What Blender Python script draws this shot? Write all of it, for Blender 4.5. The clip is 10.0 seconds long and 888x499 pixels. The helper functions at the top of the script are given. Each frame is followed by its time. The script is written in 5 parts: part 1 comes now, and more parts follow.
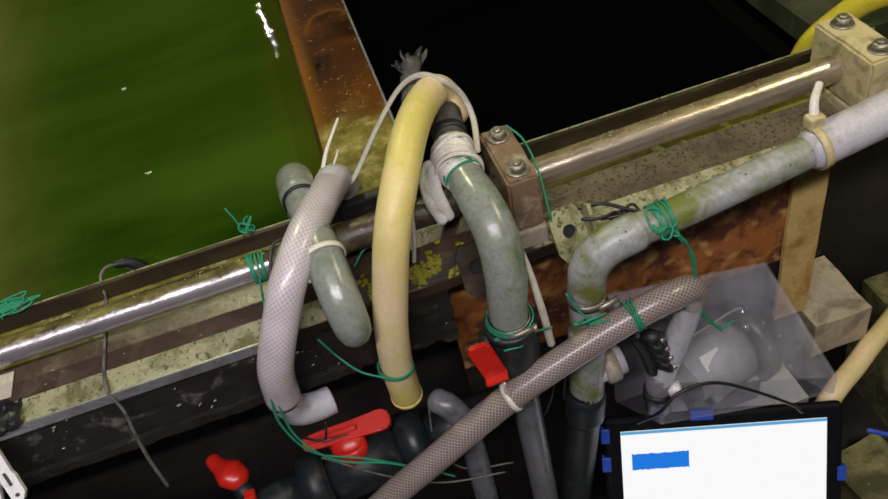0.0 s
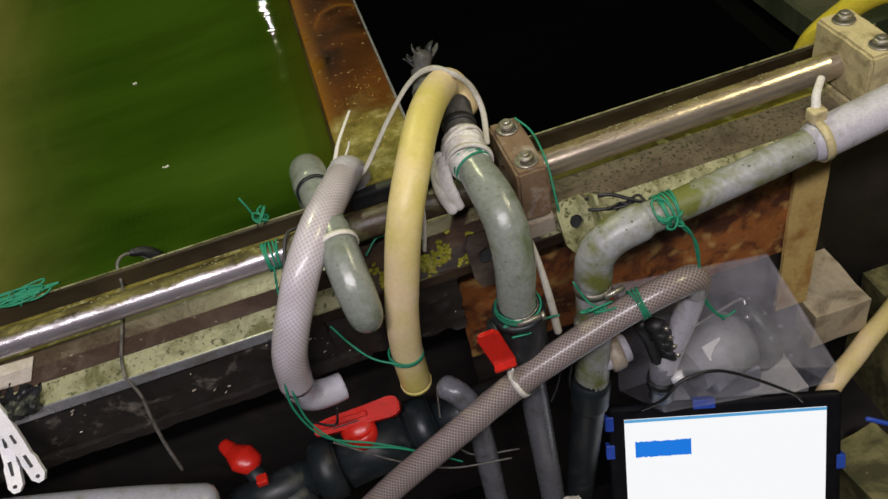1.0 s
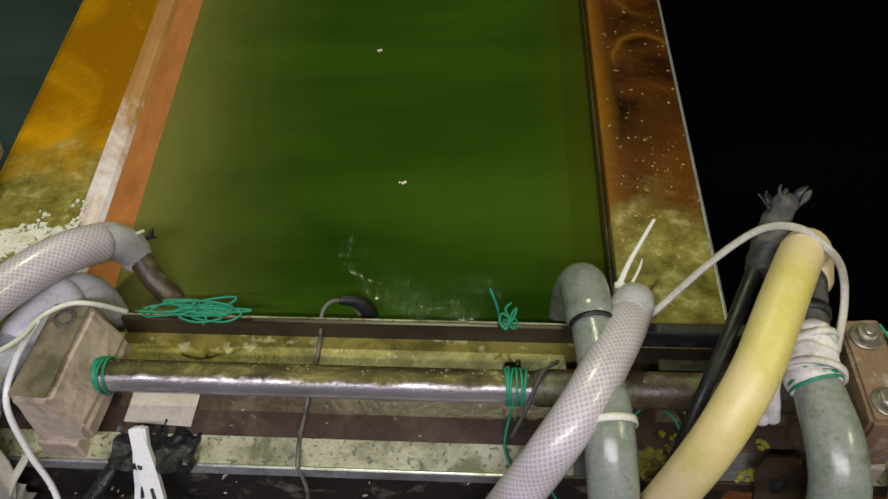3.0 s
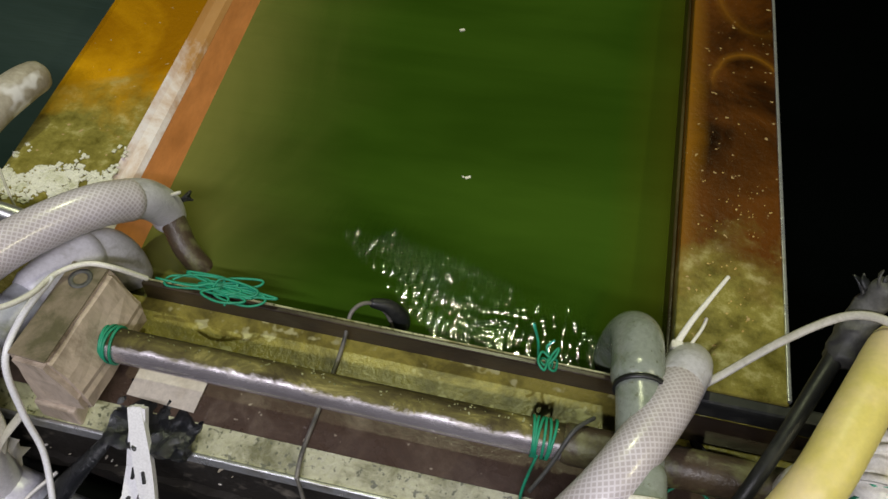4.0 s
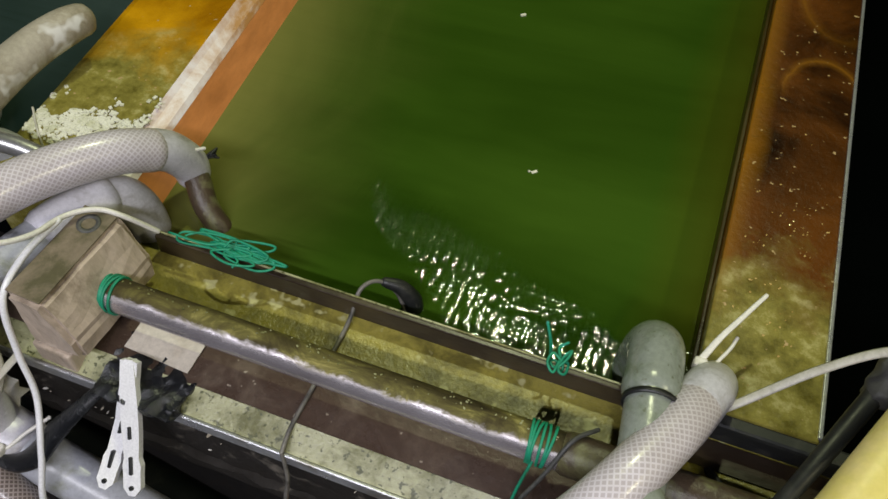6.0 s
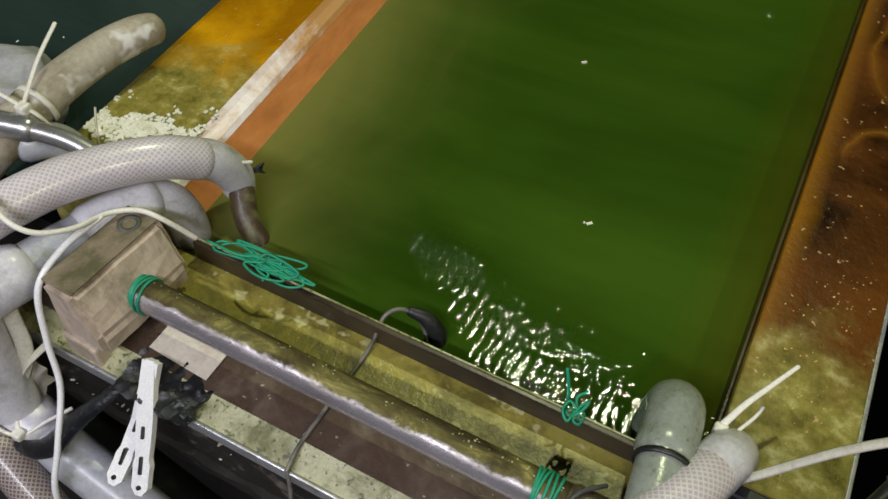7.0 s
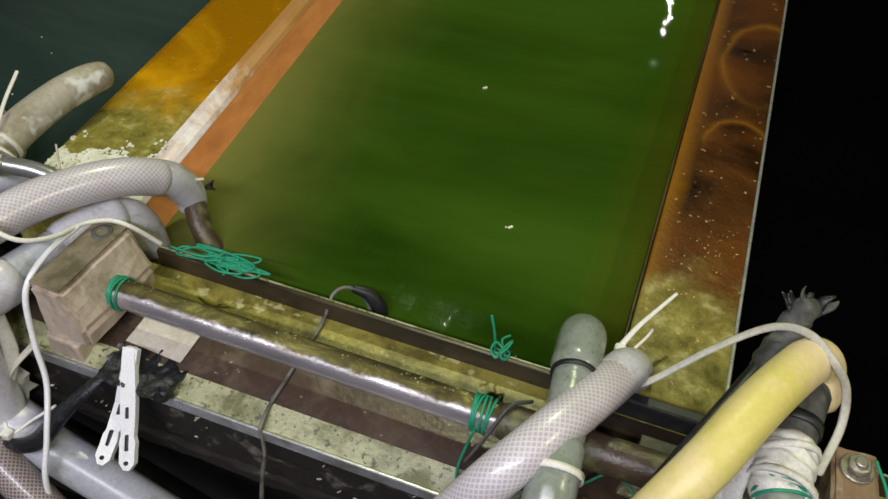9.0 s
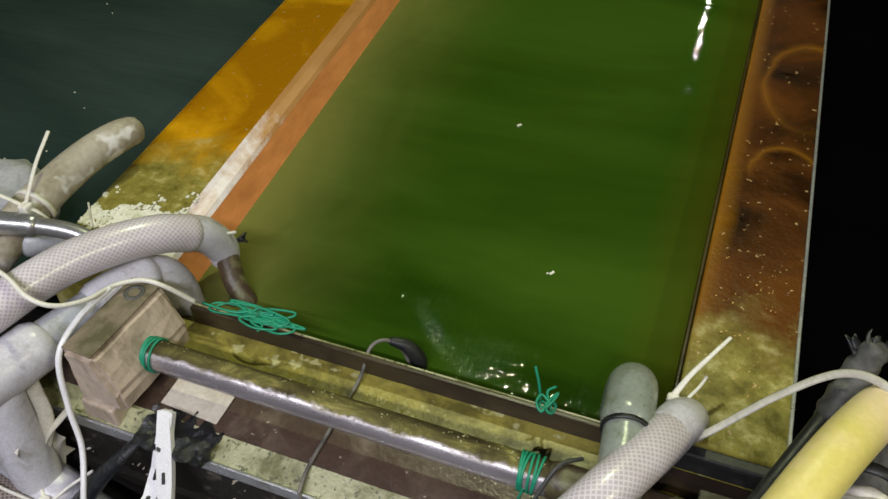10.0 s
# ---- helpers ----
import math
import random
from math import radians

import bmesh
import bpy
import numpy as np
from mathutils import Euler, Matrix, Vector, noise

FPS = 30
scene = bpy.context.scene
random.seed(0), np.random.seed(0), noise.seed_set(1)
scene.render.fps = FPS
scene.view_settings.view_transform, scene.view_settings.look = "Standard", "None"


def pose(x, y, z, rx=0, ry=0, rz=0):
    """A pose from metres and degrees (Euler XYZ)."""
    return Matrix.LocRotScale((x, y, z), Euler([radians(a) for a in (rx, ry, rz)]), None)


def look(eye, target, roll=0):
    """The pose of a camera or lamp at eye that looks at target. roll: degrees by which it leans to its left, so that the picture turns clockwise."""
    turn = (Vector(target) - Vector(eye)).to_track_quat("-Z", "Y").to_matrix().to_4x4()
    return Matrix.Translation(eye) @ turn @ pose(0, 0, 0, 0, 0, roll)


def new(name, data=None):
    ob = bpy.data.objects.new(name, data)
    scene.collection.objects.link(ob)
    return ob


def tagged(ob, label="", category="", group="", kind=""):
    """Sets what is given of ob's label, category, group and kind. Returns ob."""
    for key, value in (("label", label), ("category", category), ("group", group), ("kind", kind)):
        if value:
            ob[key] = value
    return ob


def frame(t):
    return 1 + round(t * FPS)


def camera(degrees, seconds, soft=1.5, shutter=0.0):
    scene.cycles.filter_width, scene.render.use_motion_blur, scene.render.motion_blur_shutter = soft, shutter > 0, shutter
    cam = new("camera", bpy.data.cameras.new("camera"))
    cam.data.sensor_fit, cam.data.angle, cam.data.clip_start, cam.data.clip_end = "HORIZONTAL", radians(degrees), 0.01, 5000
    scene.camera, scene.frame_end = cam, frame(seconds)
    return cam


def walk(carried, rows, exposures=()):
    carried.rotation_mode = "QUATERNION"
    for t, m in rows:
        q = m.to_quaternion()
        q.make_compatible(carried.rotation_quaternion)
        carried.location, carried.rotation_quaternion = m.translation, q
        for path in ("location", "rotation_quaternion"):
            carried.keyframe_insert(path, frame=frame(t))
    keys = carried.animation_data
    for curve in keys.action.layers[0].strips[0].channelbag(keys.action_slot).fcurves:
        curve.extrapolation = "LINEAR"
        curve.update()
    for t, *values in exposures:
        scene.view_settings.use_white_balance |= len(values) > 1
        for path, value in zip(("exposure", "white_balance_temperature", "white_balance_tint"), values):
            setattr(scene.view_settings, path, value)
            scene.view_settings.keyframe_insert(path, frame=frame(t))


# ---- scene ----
cam = camera(56.5, 10.0)
PATH = [
    (0, (0.354, -0.476, 0.864), (0.492, 0.969, -0.512), -14.8),
    (0.5, (0.351, -0.483, 0.869), (0.487, 0.96, -0.509), -14.7),
    (1, (0.344, -0.488, 0.871), (0.481, 0.952, -0.509), -14.6),
    (1.5, (0.341, -0.481, 0.87), (0.48, 0.961, -0.508), -14.3),
    (2, (0.317, -0.432, 0.875), (0.441, 1.011, -0.505), -11.1),
    (2.5, (0.289, -0.339, 0.892), (0.236, 1.007, -0.586), -7.8),
    (3, (0.251, -0.28, 0.883), (0.133, 1.045, -0.61), -2.7),
    (3.2, (0.243, -0.262, 0.881), (0.117, 1.044, -0.629), -0.6),
    (4.5, (0.251, -0.22, 0.867), (-0.031, 0.966, -0.719), 2.6),
    (5, (0.254, -0.221, 0.863), (-0.045, 0.936, -0.741), 1.9),
    (5.5, (0.264, -0.213, 0.854), (-0.063, 0.945, -0.744), 1.9),
    (7, (0.29, -0.197, 0.846), (-0.271, 0.974, -0.675), 2.9),
    (7.5, (0.294, -0.2, 0.846), (-0.287, 0.966, -0.671), 2.8),
    (8, (0.295, -0.207, 0.845), (-0.283, 0.963, -0.671), 2.4),
    (8.5, (0.308, -0.246, 0.859), (-0.175, 0.995, -0.633), 3.9),
    (8.7, (0.309, -0.268, 0.866), (-0.126, 1.036, -0.588), 5.0),
    (9, (0.324, -0.288, 0.869), (-0.12, 1.069, -0.532), 3.3),
    (9.5, (0.323, -0.309, 0.867), (-0.129, 1.092, -0.487), 1.7),
    (10, (0.316, -0.266, 0.867), (-0.229, 1.098, -0.491), -1.3),
]
walk(cam, [(t, look(eye, target, roll)) for t, eye, target, roll in PATH], [(0.0, -0.12, 6700, 10), (2.0, -0.14, 6450, 9.5), (4.5, -0.10, 6300, 6), (7.0, 0.03, 6250, 5), (10.0, 0.12, 6250, 5)])

# ---------------------------------------------------------------- light
world = bpy.data.worlds.new("night")
scene.world = world
world.use_nodes = True
world.node_tree.nodes["Background"].inputs[0].default_value = (0.55, 0.62, 0.7, 1)
world.node_tree.nodes["Background"].inputs[1].default_value = 0.002


def area_lamp(name, eye, target, sx, sy, watts, colour):
    data = bpy.data.lights.new(name, "AREA")
    data.shape, data.size, data.size_y = "RECTANGLE", sx, sy
    data.energy, data.color = watts, colour
    ob = new(name, data)
    ob.matrix_world = look(eye, target)
    return ob


LAMPS = [
    ("strip_lamp", (0.14, -0.78, 1.38), (0.14, 0.0, 0.45), 1.10, 0.05, 14.5, (0.98, 0.92, 1.0)),
    ("work_lamp", (0.10, 1.00, 2.05), (0.2, 0.1, 0.45), 0.06, 0.035, 12.5, (0.98, 1.0, 0.58)),
    ("work_lamp", (0.14, 3.70, 1.96), (0.2, 0.1, 0.45), 0.013, 0.010, 0.9, (1.0, 0.98, 0.75)),
    ("work_lamp", (1.25, -0.22, 1.40), (0.66, -0.05, 0.45), 0.24, 0.06, 4.2, (1.0, 0.90, 0.55)),
]
for row in LAMPS:
    area_lamp(*row)


# ---------------------------------------------------------------- materials
def nodes_of(name):
    m = bpy.data.materials.new(name)
    m.use_nodes = True
    nt = m.node_tree
    return m, nt, nt.nodes["Principled BSDF"]


def coords(nt, scale=(1, 1, 1), kind="Object"):
    tc = nt.nodes.new("ShaderNodeTexCoord")
    mp = nt.nodes.new("ShaderNodeMapping")
    mp.inputs["Scale"].default_value = scale
    nt.links.new(tc.outputs[kind], mp.inputs["Vector"])
    return mp.outputs["Vector"]


def noise_tex(nt, vec, scale, detail=6.0, rough=0.6, distort=0.0):
    n = nt.nodes.new("ShaderNodeTexNoise")
    n.inputs["Scale"].default_value = scale
    n.inputs["Detail"].default_value = detail
    n.inputs["Roughness"].default_value = rough
    n.inputs["Distortion"].default_value = distort
    nt.links.new(vec, n.inputs["Vector"])
    return n.outputs["Fac"]


def ramp(nt, fac, stops):
    r = nt.nodes.new("ShaderNodeValToRGB")
    while len(r.color_ramp.elements) < len(stops):
        r.color_ramp.elements.new(0.5)
    for e, (p, c) in zip(r.color_ramp.elements, stops):
        e.position = p
        e.color = (*c, 1) if len(c) == 3 else c
    nt.links.new(fac, r.inputs["Fac"])
    return r.outputs["Color"]


def mix(nt, fac, a, b, mode="MIX"):
    n = nt.nodes.new("ShaderNodeMix")
    n.data_type, n.blend_type = "RGBA", mode
    for sock, v in ((n.inputs["Factor"], fac), (n.inputs["A"], a), (n.inputs["B"], b)):
        if isinstance(v, (int, float)):
            sock.default_value = v
        elif isinstance(v, tuple):
            sock.default_value = (*v, 1)
        else:
            nt.links.new(v, sock)
    return n.outputs["Result"]


def maths(nt, op, a, b=0.0):
    n = nt.nodes.new("ShaderNodeMath")
    n.operation = op
    for sock, v in zip(n.inputs, (a, b)):
        if isinstance(v, (int, float)):
            sock.default_value = v
        else:
            nt.links.new(v, sock)
    return n.outputs[0]


def bump(nt, bsdf, height, strength=0.3, distance=0.001):
    b = nt.nodes.new("ShaderNodeBump")
    b.inputs["Strength"].default_value = strength
    b.inputs["Distance"].default_value = distance
    nt.links.new(height, b.inputs["Height"])
    nt.links.new(b.outputs["Normal"], bsdf.inputs["Normal"])


def axis_of(nt, vec, k):
    s = nt.nodes.new("ShaderNodeSeparateXYZ")
    nt.links.new(vec, s.inputs[0])
    return s.outputs[k]


BLACK, WHITE = (0, 0, 0), (1, 1, 1)


def mottled(name, base, dirt, amount=(0.5, 0.68), scale=40.0, rough=(0.35, 0.6), metal=0.0, relief=0.25,
            specks=None, speck_scale=260.0, speck_at=(0.64, 0.68), stretch=(1, 1, 1)):
    """A plain surface with patches of dirt, fine grain and, if given, specks."""
    m, nt, b = nodes_of(name)
    v = coords(nt, stretch)
    big = noise_tex(nt, v, scale, 8, 0.65, 0.4)
    fine = noise_tex(nt, v, scale * 9, 4, 0.7)
    mask = ramp(nt, big, [(amount[0], BLACK), (amount[1], WHITE)])
    grain = ramp(nt, fine, [(0.3, (0.78, 0.78, 0.78)), (0.7, (1.1, 1.1, 1.1))])
    col = mix(nt, mask, base, dirt)
    col = mix(nt, 0.8, col, grain, "MULTIPLY")
    if specks:
        sp = ramp(nt, noise_tex(nt, v, speck_scale, 2, 0.5), [(speck_at[0], BLACK), (speck_at[1], WHITE)])
        col = mix(nt, sp, col, specks)
    nt.links.new(col, b.inputs["Base Color"])
    r = ramp(nt, big, [(0.3, (rough[0],) * 3), (0.7, (rough[1],) * 3)])
    nt.links.new(r, b.inputs["Roughness"])
    b.inputs["Metallic"].default_value = metal
    bump(nt, b, maths(nt, "ADD", fine, big), relief, 0.0008)
    return m


PVC = mottled("grey_pvc", (0.38, 0.39, 0.42), (0.22, 0.23, 0.15), (0.52, 0.72), 45, (0.25, 0.4), relief=0.06)
PVC_ALGAE = mottled("grey_pvc_with_algae", (0.36, 0.37, 0.37), (0.15, 0.17, 0.035), (0.42, 0.62), 30, (0.3, 0.5), relief=0.1,
                    specks=(0.06, 0.06, 0.03), speck_at=(0.68, 0.72))
PVC_GREEN = mottled("greenish_grey_pvc", (0.25, 0.276, 0.238), (0.12, 0.155, 0.08), (0.48, 0.70), 34, (0.15, 0.32), relief=0.2,
                    specks=(0.15, 0.165, 0.115), speck_scale=330, speck_at=(0.64, 0.72))
# grey PVC with the shade low under the rail put into its colour
PVC_SHADED = mottled("shaded_grey_pvc", (0.15, 0.155, 0.17), (0.07, 0.07, 0.065), (0.48, 0.7), 40, (0.2, 0.4), relief=0.1)
PVC_DARK = mottled("dark_grey_pvc", (0.013, 0.018, 0.020), (0.05, 0.05, 0.05), (0.55, 0.75), 60, (0.3, 0.55), relief=0.15)
PVC_PALE = mottled("pale_grey_pvc", (0.55, 0.54, 0.58), (0.28, 0.26, 0.24), (0.5, 0.75), 55, (0.25, 0.45), relief=0.06)
RUBBER = mottled("black_rubber", (0.012, 0.013, 0.013), (0.035, 0.035, 0.03), (0.5, 0.7), 70, (0.35, 0.6), relief=0.15)
RUBBER_WET = mottled("wet_black_tape", (0.010, 0.011, 0.013), (0.03, 0.032, 0.034), (0.5, 0.7), 60, (0.15, 0.35), relief=0.6)
RUBBER_GREY = mottled("weathered_rubber", (0.055, 0.055, 0.05), (0.13, 0.13, 0.11), (0.45, 0.7), 80, (0.45, 0.7), relief=0.3)
NYLON = mottled("dirty_nylon", (0.42, 0.36, 0.27), (0.13, 0.085, 0.05), (0.44, 0.62), 42, (0.4, 0.65), relief=0.25)
NYLON_PINK = mottled("stained_pinkish_nylon", (0.50, 0.41, 0.32), (0.13, 0.095, 0.05), (0.47, 0.66), 34, (0.3, 0.5), relief=0.35, stretch=(1, 1, 0.4))
SLEEVE = mottled("mossy_brown_sleeve", (0.060, 0.042, 0.026), (0.17, 0.17, 0.07), (0.48, 0.64), 40, (0.25, 0.5), relief=0.6)
NYLON_BROWN = mottled("rust_stained_nylon", (0.20, 0.13, 0.075), (0.38, 0.33, 0.27), (0.52, 0.66), 36, (0.4, 0.6), relief=0.25)
NYLON_GREY = mottled("mossy_nylon", (0.20, 0.16, 0.11), (0.085, 0.075, 0.035), (0.42, 0.6), 42, (0.45, 0.7), relief=0.3)
NYLON_PALE = mottled("pale_nylon", (0.58, 0.50, 0.27), (0.22, 0.18, 0.08), (0.5, 0.68), 40, (0.35, 0.55), relief=0.15)
PLATE = mottled("algae_plate", (0.27, 0.235, 0.045), (0.10, 0.085, 0.015), (0.44, 0.60), 30, (0.18, 0.5), relief=0.7,
                specks=(0.40, 0.38, 0.17), speck_scale=95, speck_at=(0.60, 0.67))
PLATE_FRONT = mottled("pale_algae_plate", (0.36, 0.36, 0.19), (0.13, 0.13, 0.035), (0.47, 0.62), 38, (0.25, 0.55), relief=0.6,
                      specks=(0.07, 0.075, 0.02), speck_scale=300, speck_at=(0.58, 0.66))
MOSS = mottled("wet_moss", (0.30, 0.29, 0.03), (0.12, 0.11, 0.01), (0.45, 0.65), 90, (0.12, 0.3), relief=0.8)
STAIN_PALE = mottled("speckled_grey_brown", (0.17, 0.14, 0.085), (0.09, 0.07, 0.04), (0.45, 0.65), 24, (0.3, 0.55), relief=0.3,
                     specks=(0.05, 0.050, 0.025), speck_scale=380, speck_at=(0.56, 0.64))
STAIN = mottled("brown_stained_strip", (0.070, 0.046, 0.033), (0.14, 0.105, 0.075), (0.5, 0.7), 30, (0.2, 0.4), relief=0.4,
                specks=(0.3, 0.26, 0.2), speck_at=(0.72, 0.75))
LIP = mottled("brown_lip", (0.022, 0.014, 0.008), (0.06, 0.042, 0.02), (0.48, 0.7), 30, (0.25, 0.5), relief=0.3, stretch=(0.4, 1, 1))
EDGE = mottled("worn_steel_and_lit_edge", (0.55, 0.56, 0.58), (0.3, 0.28, 0.22), (0.52, 0.72), 40, (0.22, 0.4), metal=0.75, relief=0.15)
CRUST = mottled("crusted_concrete", (0.014, 0.011, 0.008), (0.16, 0.14, 0.11), (0.58, 0.70), 34, (0.5, 0.8), relief=0.8)
RUST = mottled("rusted_steel", (0.36, 0.125, 0.030), (0.085, 0.026, 0.010), (0.46, 0.60), 34, (0.4, 0.7), relief=0.6,
               specks=(0.52, 0.32, 0.10), speck_scale=60, speck_at=(0.55, 0.72))
RUST_PALE = mottled("pale_stained_steel", (0.64, 0.46, 0.16), (0.40, 0.20, 0.05), (0.47, 0.65), 26, (0.5, 0.7), relief=0.4)
ZINC = mottled("zinc_bolt", (0.42, 0.40, 0.33), (0.2, 0.17, 0.1), (0.5, 0.7), 120, (0.3, 0.5), metal=0.8, relief=0.2)
WOOD = mottled("mossy_timber", (0.26, 0.24, 0.10), (0.055, 0.055, 0.018), (0.42, 0.6), 16, (0.5, 0.8), relief=0.6,
               specks=(0.35, 0.32, 0.2), speck_scale=50, speck_at=(0.7, 0.76))
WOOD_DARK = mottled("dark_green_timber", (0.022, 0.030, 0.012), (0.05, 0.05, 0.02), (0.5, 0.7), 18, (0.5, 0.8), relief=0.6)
PALE_STONE = mottled("dirty_pale_concrete", (0.48, 0.41, 0.28), (0.14, 0.11, 0.06), (0.5, 0.7), 24, (0.5, 0.8), relief=0.4)
FLOOR = mottled("wet_dark_concrete", (0.018, 0.016, 0.014), (0.04, 0.035, 0.03), (0.5, 0.7), 8, (0.3, 0.7), relief=0.5)
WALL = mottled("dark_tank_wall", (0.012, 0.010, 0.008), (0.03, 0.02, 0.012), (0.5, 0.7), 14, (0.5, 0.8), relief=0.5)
RED = mottled("red_plastic", (0.62, 0.022, 0.012), (0.45, 0.015, 0.01), (0.5, 0.7), 60, (0.25, 0.35), relief=0.04)
WHITE_NYLON = mottled("white_nylon", (0.72, 0.70, 0.62), (0.5, 0.47, 0.34), (0.55, 0.75), 70, (0.35, 0.5), relief=0.05)
WHITE_PLASTIC = mottled("white_plastic", (0.8, 0.8, 0.8), (0.62, 0.62, 0.6), (0.6, 0.8), 90, (0.3, 0.4), relief=0.03)
STRAP = mottled("grey_white_strap", (0.5, 0.48, 0.4), (0.32, 0.3, 0.22), (0.5, 0.7), 60, (0.4, 0.6), relief=0.1)
CLOTH = mottled("white_cloth_tape", (0.68, 0.66, 0.6), (0.45, 0.42, 0.34), (0.5, 0.72), 60, (0.7, 0.9), relief=0.4)
PAPER = mottled("damp_paper", (0.55, 0.50, 0.42), (0.42, 0.36, 0.27), (0.5, 0.7), 40, (0.7, 0.9), relief=0.1)
TWINE = mottled("green_twine", (0.015, 0.26, 0.14), (0.01, 0.13, 0.06), (0.5, 0.7), 90, (0.45, 0.6), relief=0.1)
BLACK_CABLE = mottled("black_cable", (0.014, 0.014, 0.016), (0.05, 0.045, 0.04), (0.55, 0.7), 120, (0.3, 0.5), relief=0.1)
GREY_CABLE = mottled("grey_cable", (0.16, 0.15, 0.13), (0.05, 0.05, 0.04), (0.45, 0.65), 70, (0.4, 0.6), relief=0.15)
BLUE = mottled("blue_plastic", (0.03, 0.09, 0.5), (0.02, 0.06, 0.35), (0.5, 0.7), 60, (0.35, 0.5), relief=0.03)
BEZEL = mottled("black_bezel", (0.006, 0.006, 0.008), (0.010, 0.010, 0.011), (0.5, 0.7), 60, (0.5, 0.6), relief=0.03)
BEZEL.node_tree.nodes["Principled BSDF"].inputs["Specular IOR Level"].default_value = 0.12
GREY_STONE = mottled("grey_foam", (0.36, 0.36, 0.38), (0.22, 0.22, 0.22), (0.5, 0.7), 40, (0.6, 0.85), relief=0.5)
MOTOR = mottled("grey_motor_paint", (0.30, 0.31, 0.33), (0.2, 0.2, 0.2), (0.5, 0.7), 40, (0.35, 0.5), relief=0.1)
FLANGE = mottled("dark_green_casting", (0.032, 0.040, 0.036), (0.06, 0.065, 0.06), (0.5, 0.7), 50, (0.35, 0.5), relief=0.1)
SPRING = mottled("steel_braid", (0.5, 0.5, 0.5), (0.3, 0.29, 0.27), (0.5, 0.7), 60, (0.25, 0.4), metal=0.8, relief=0.1)
PALE_TUBE = mottled("limed_tube", (0.40, 0.36, 0.28), (0.24, 0.2, 0.13), (0.48, 0.66), 34, (0.5, 0.75), relief=0.3,
                    specks=(0.62, 0.6, 0.56), speck_scale=60, speck_at=(0.6, 0.68))
YELLOW = mottled("bright_yellow_hose", (0.62, 0.52, 0.04), (0.5, 0.38, 0.05), (0.5, 0.7), 40, (0.3, 0.4), relief=0.05)


def yellow_hose_material():
    """A milky yellow hose, stained greener in patches."""
    m, nt, b = nodes_of("milky_yellow_hose")
    v = coords(nt)
    n = noise_tex(nt, v, 13, 5, 0.6)
    col = ramp(nt, n, [(0.36, (0.66, 0.57, 0.16)), (0.5, (0.76, 0.63, 0.30)), (0.64, (0.82, 0.65, 0.42))])
    fine = noise_tex(nt, v, 300, 3, 0.6)
    col = mix(nt, 0.5, col, ramp(nt, fine, [(0.3, (0.85, 0.85, 0.85)), (0.7, (1.05, 1.05, 1.05))]), "MULTIPLY")
    nt.links.new(col, b.inputs["Base Color"])
    b.inputs["Roughness"].default_value = 0.45
    b.inputs["Subsurface Weight"].default_value = 0.15
    b.inputs["Subsurface Radius"].default_value = (0.006, 0.005, 0.002)
    bump(nt, b, fine, 0.05, 0.0005)
    return m


def braid_material(name, base, thread, across, along):
    """A clear-walled hose over crossed threads: u runs round the hose, v along it, in metres."""
    m, nt, b = nodes_of(name)
    uv = coords(nt, kind="UV")
    u, v = axis_of(nt, uv, 0), axis_of(nt, uv, 1)
    a = maths(nt, "MULTIPLY", u, 2 * math.pi / across)
    c = maths(nt, "MULTIPLY", v, 2 * math.pi / along)
    s1 = maths(nt, "SINE", maths(nt, "ADD", a, c))
    s2 = maths(nt, "SINE", maths(nt, "SUBTRACT", a, c))
    net = maths(nt, "MAXIMUM", s1, s2)
    mask = ramp(nt, net, [(0.30, BLACK), (0.75, WHITE)])
    big = noise_tex(nt, coords(nt), 22, 5, 0.6)
    col = mix(nt, mask, base, thread)
    col = mix(nt, 0.9, col, ramp(nt, big, [(0.3, (0.75, 0.73, 0.68)), (0.65, (1.05, 1.05, 1.08))]), "MULTIPLY")
    nt.links.new(col, b.inputs["Base Color"])
    b.inputs["Roughness"].default_value = 0.4
    b.inputs["Coat Weight"].default_value = 0.5
    b.inputs["Coat Roughness"].default_value = 0.2
    bump(nt, b, net, 0.12, 0.0004)
    return m


YELLOW_MILKY = yellow_hose_material()
BRAID = braid_material("clear_braided_hose", (0.45, 0.405, 0.415), (0.62, 0.58, 0.61), 0.0036, 0.0034)
BRAID_BROWN = braid_material("browned_braided_hose", (0.13, 0.10, 0.085), (0.36, 0.31, 0.29), 0.0034, 0.0032)


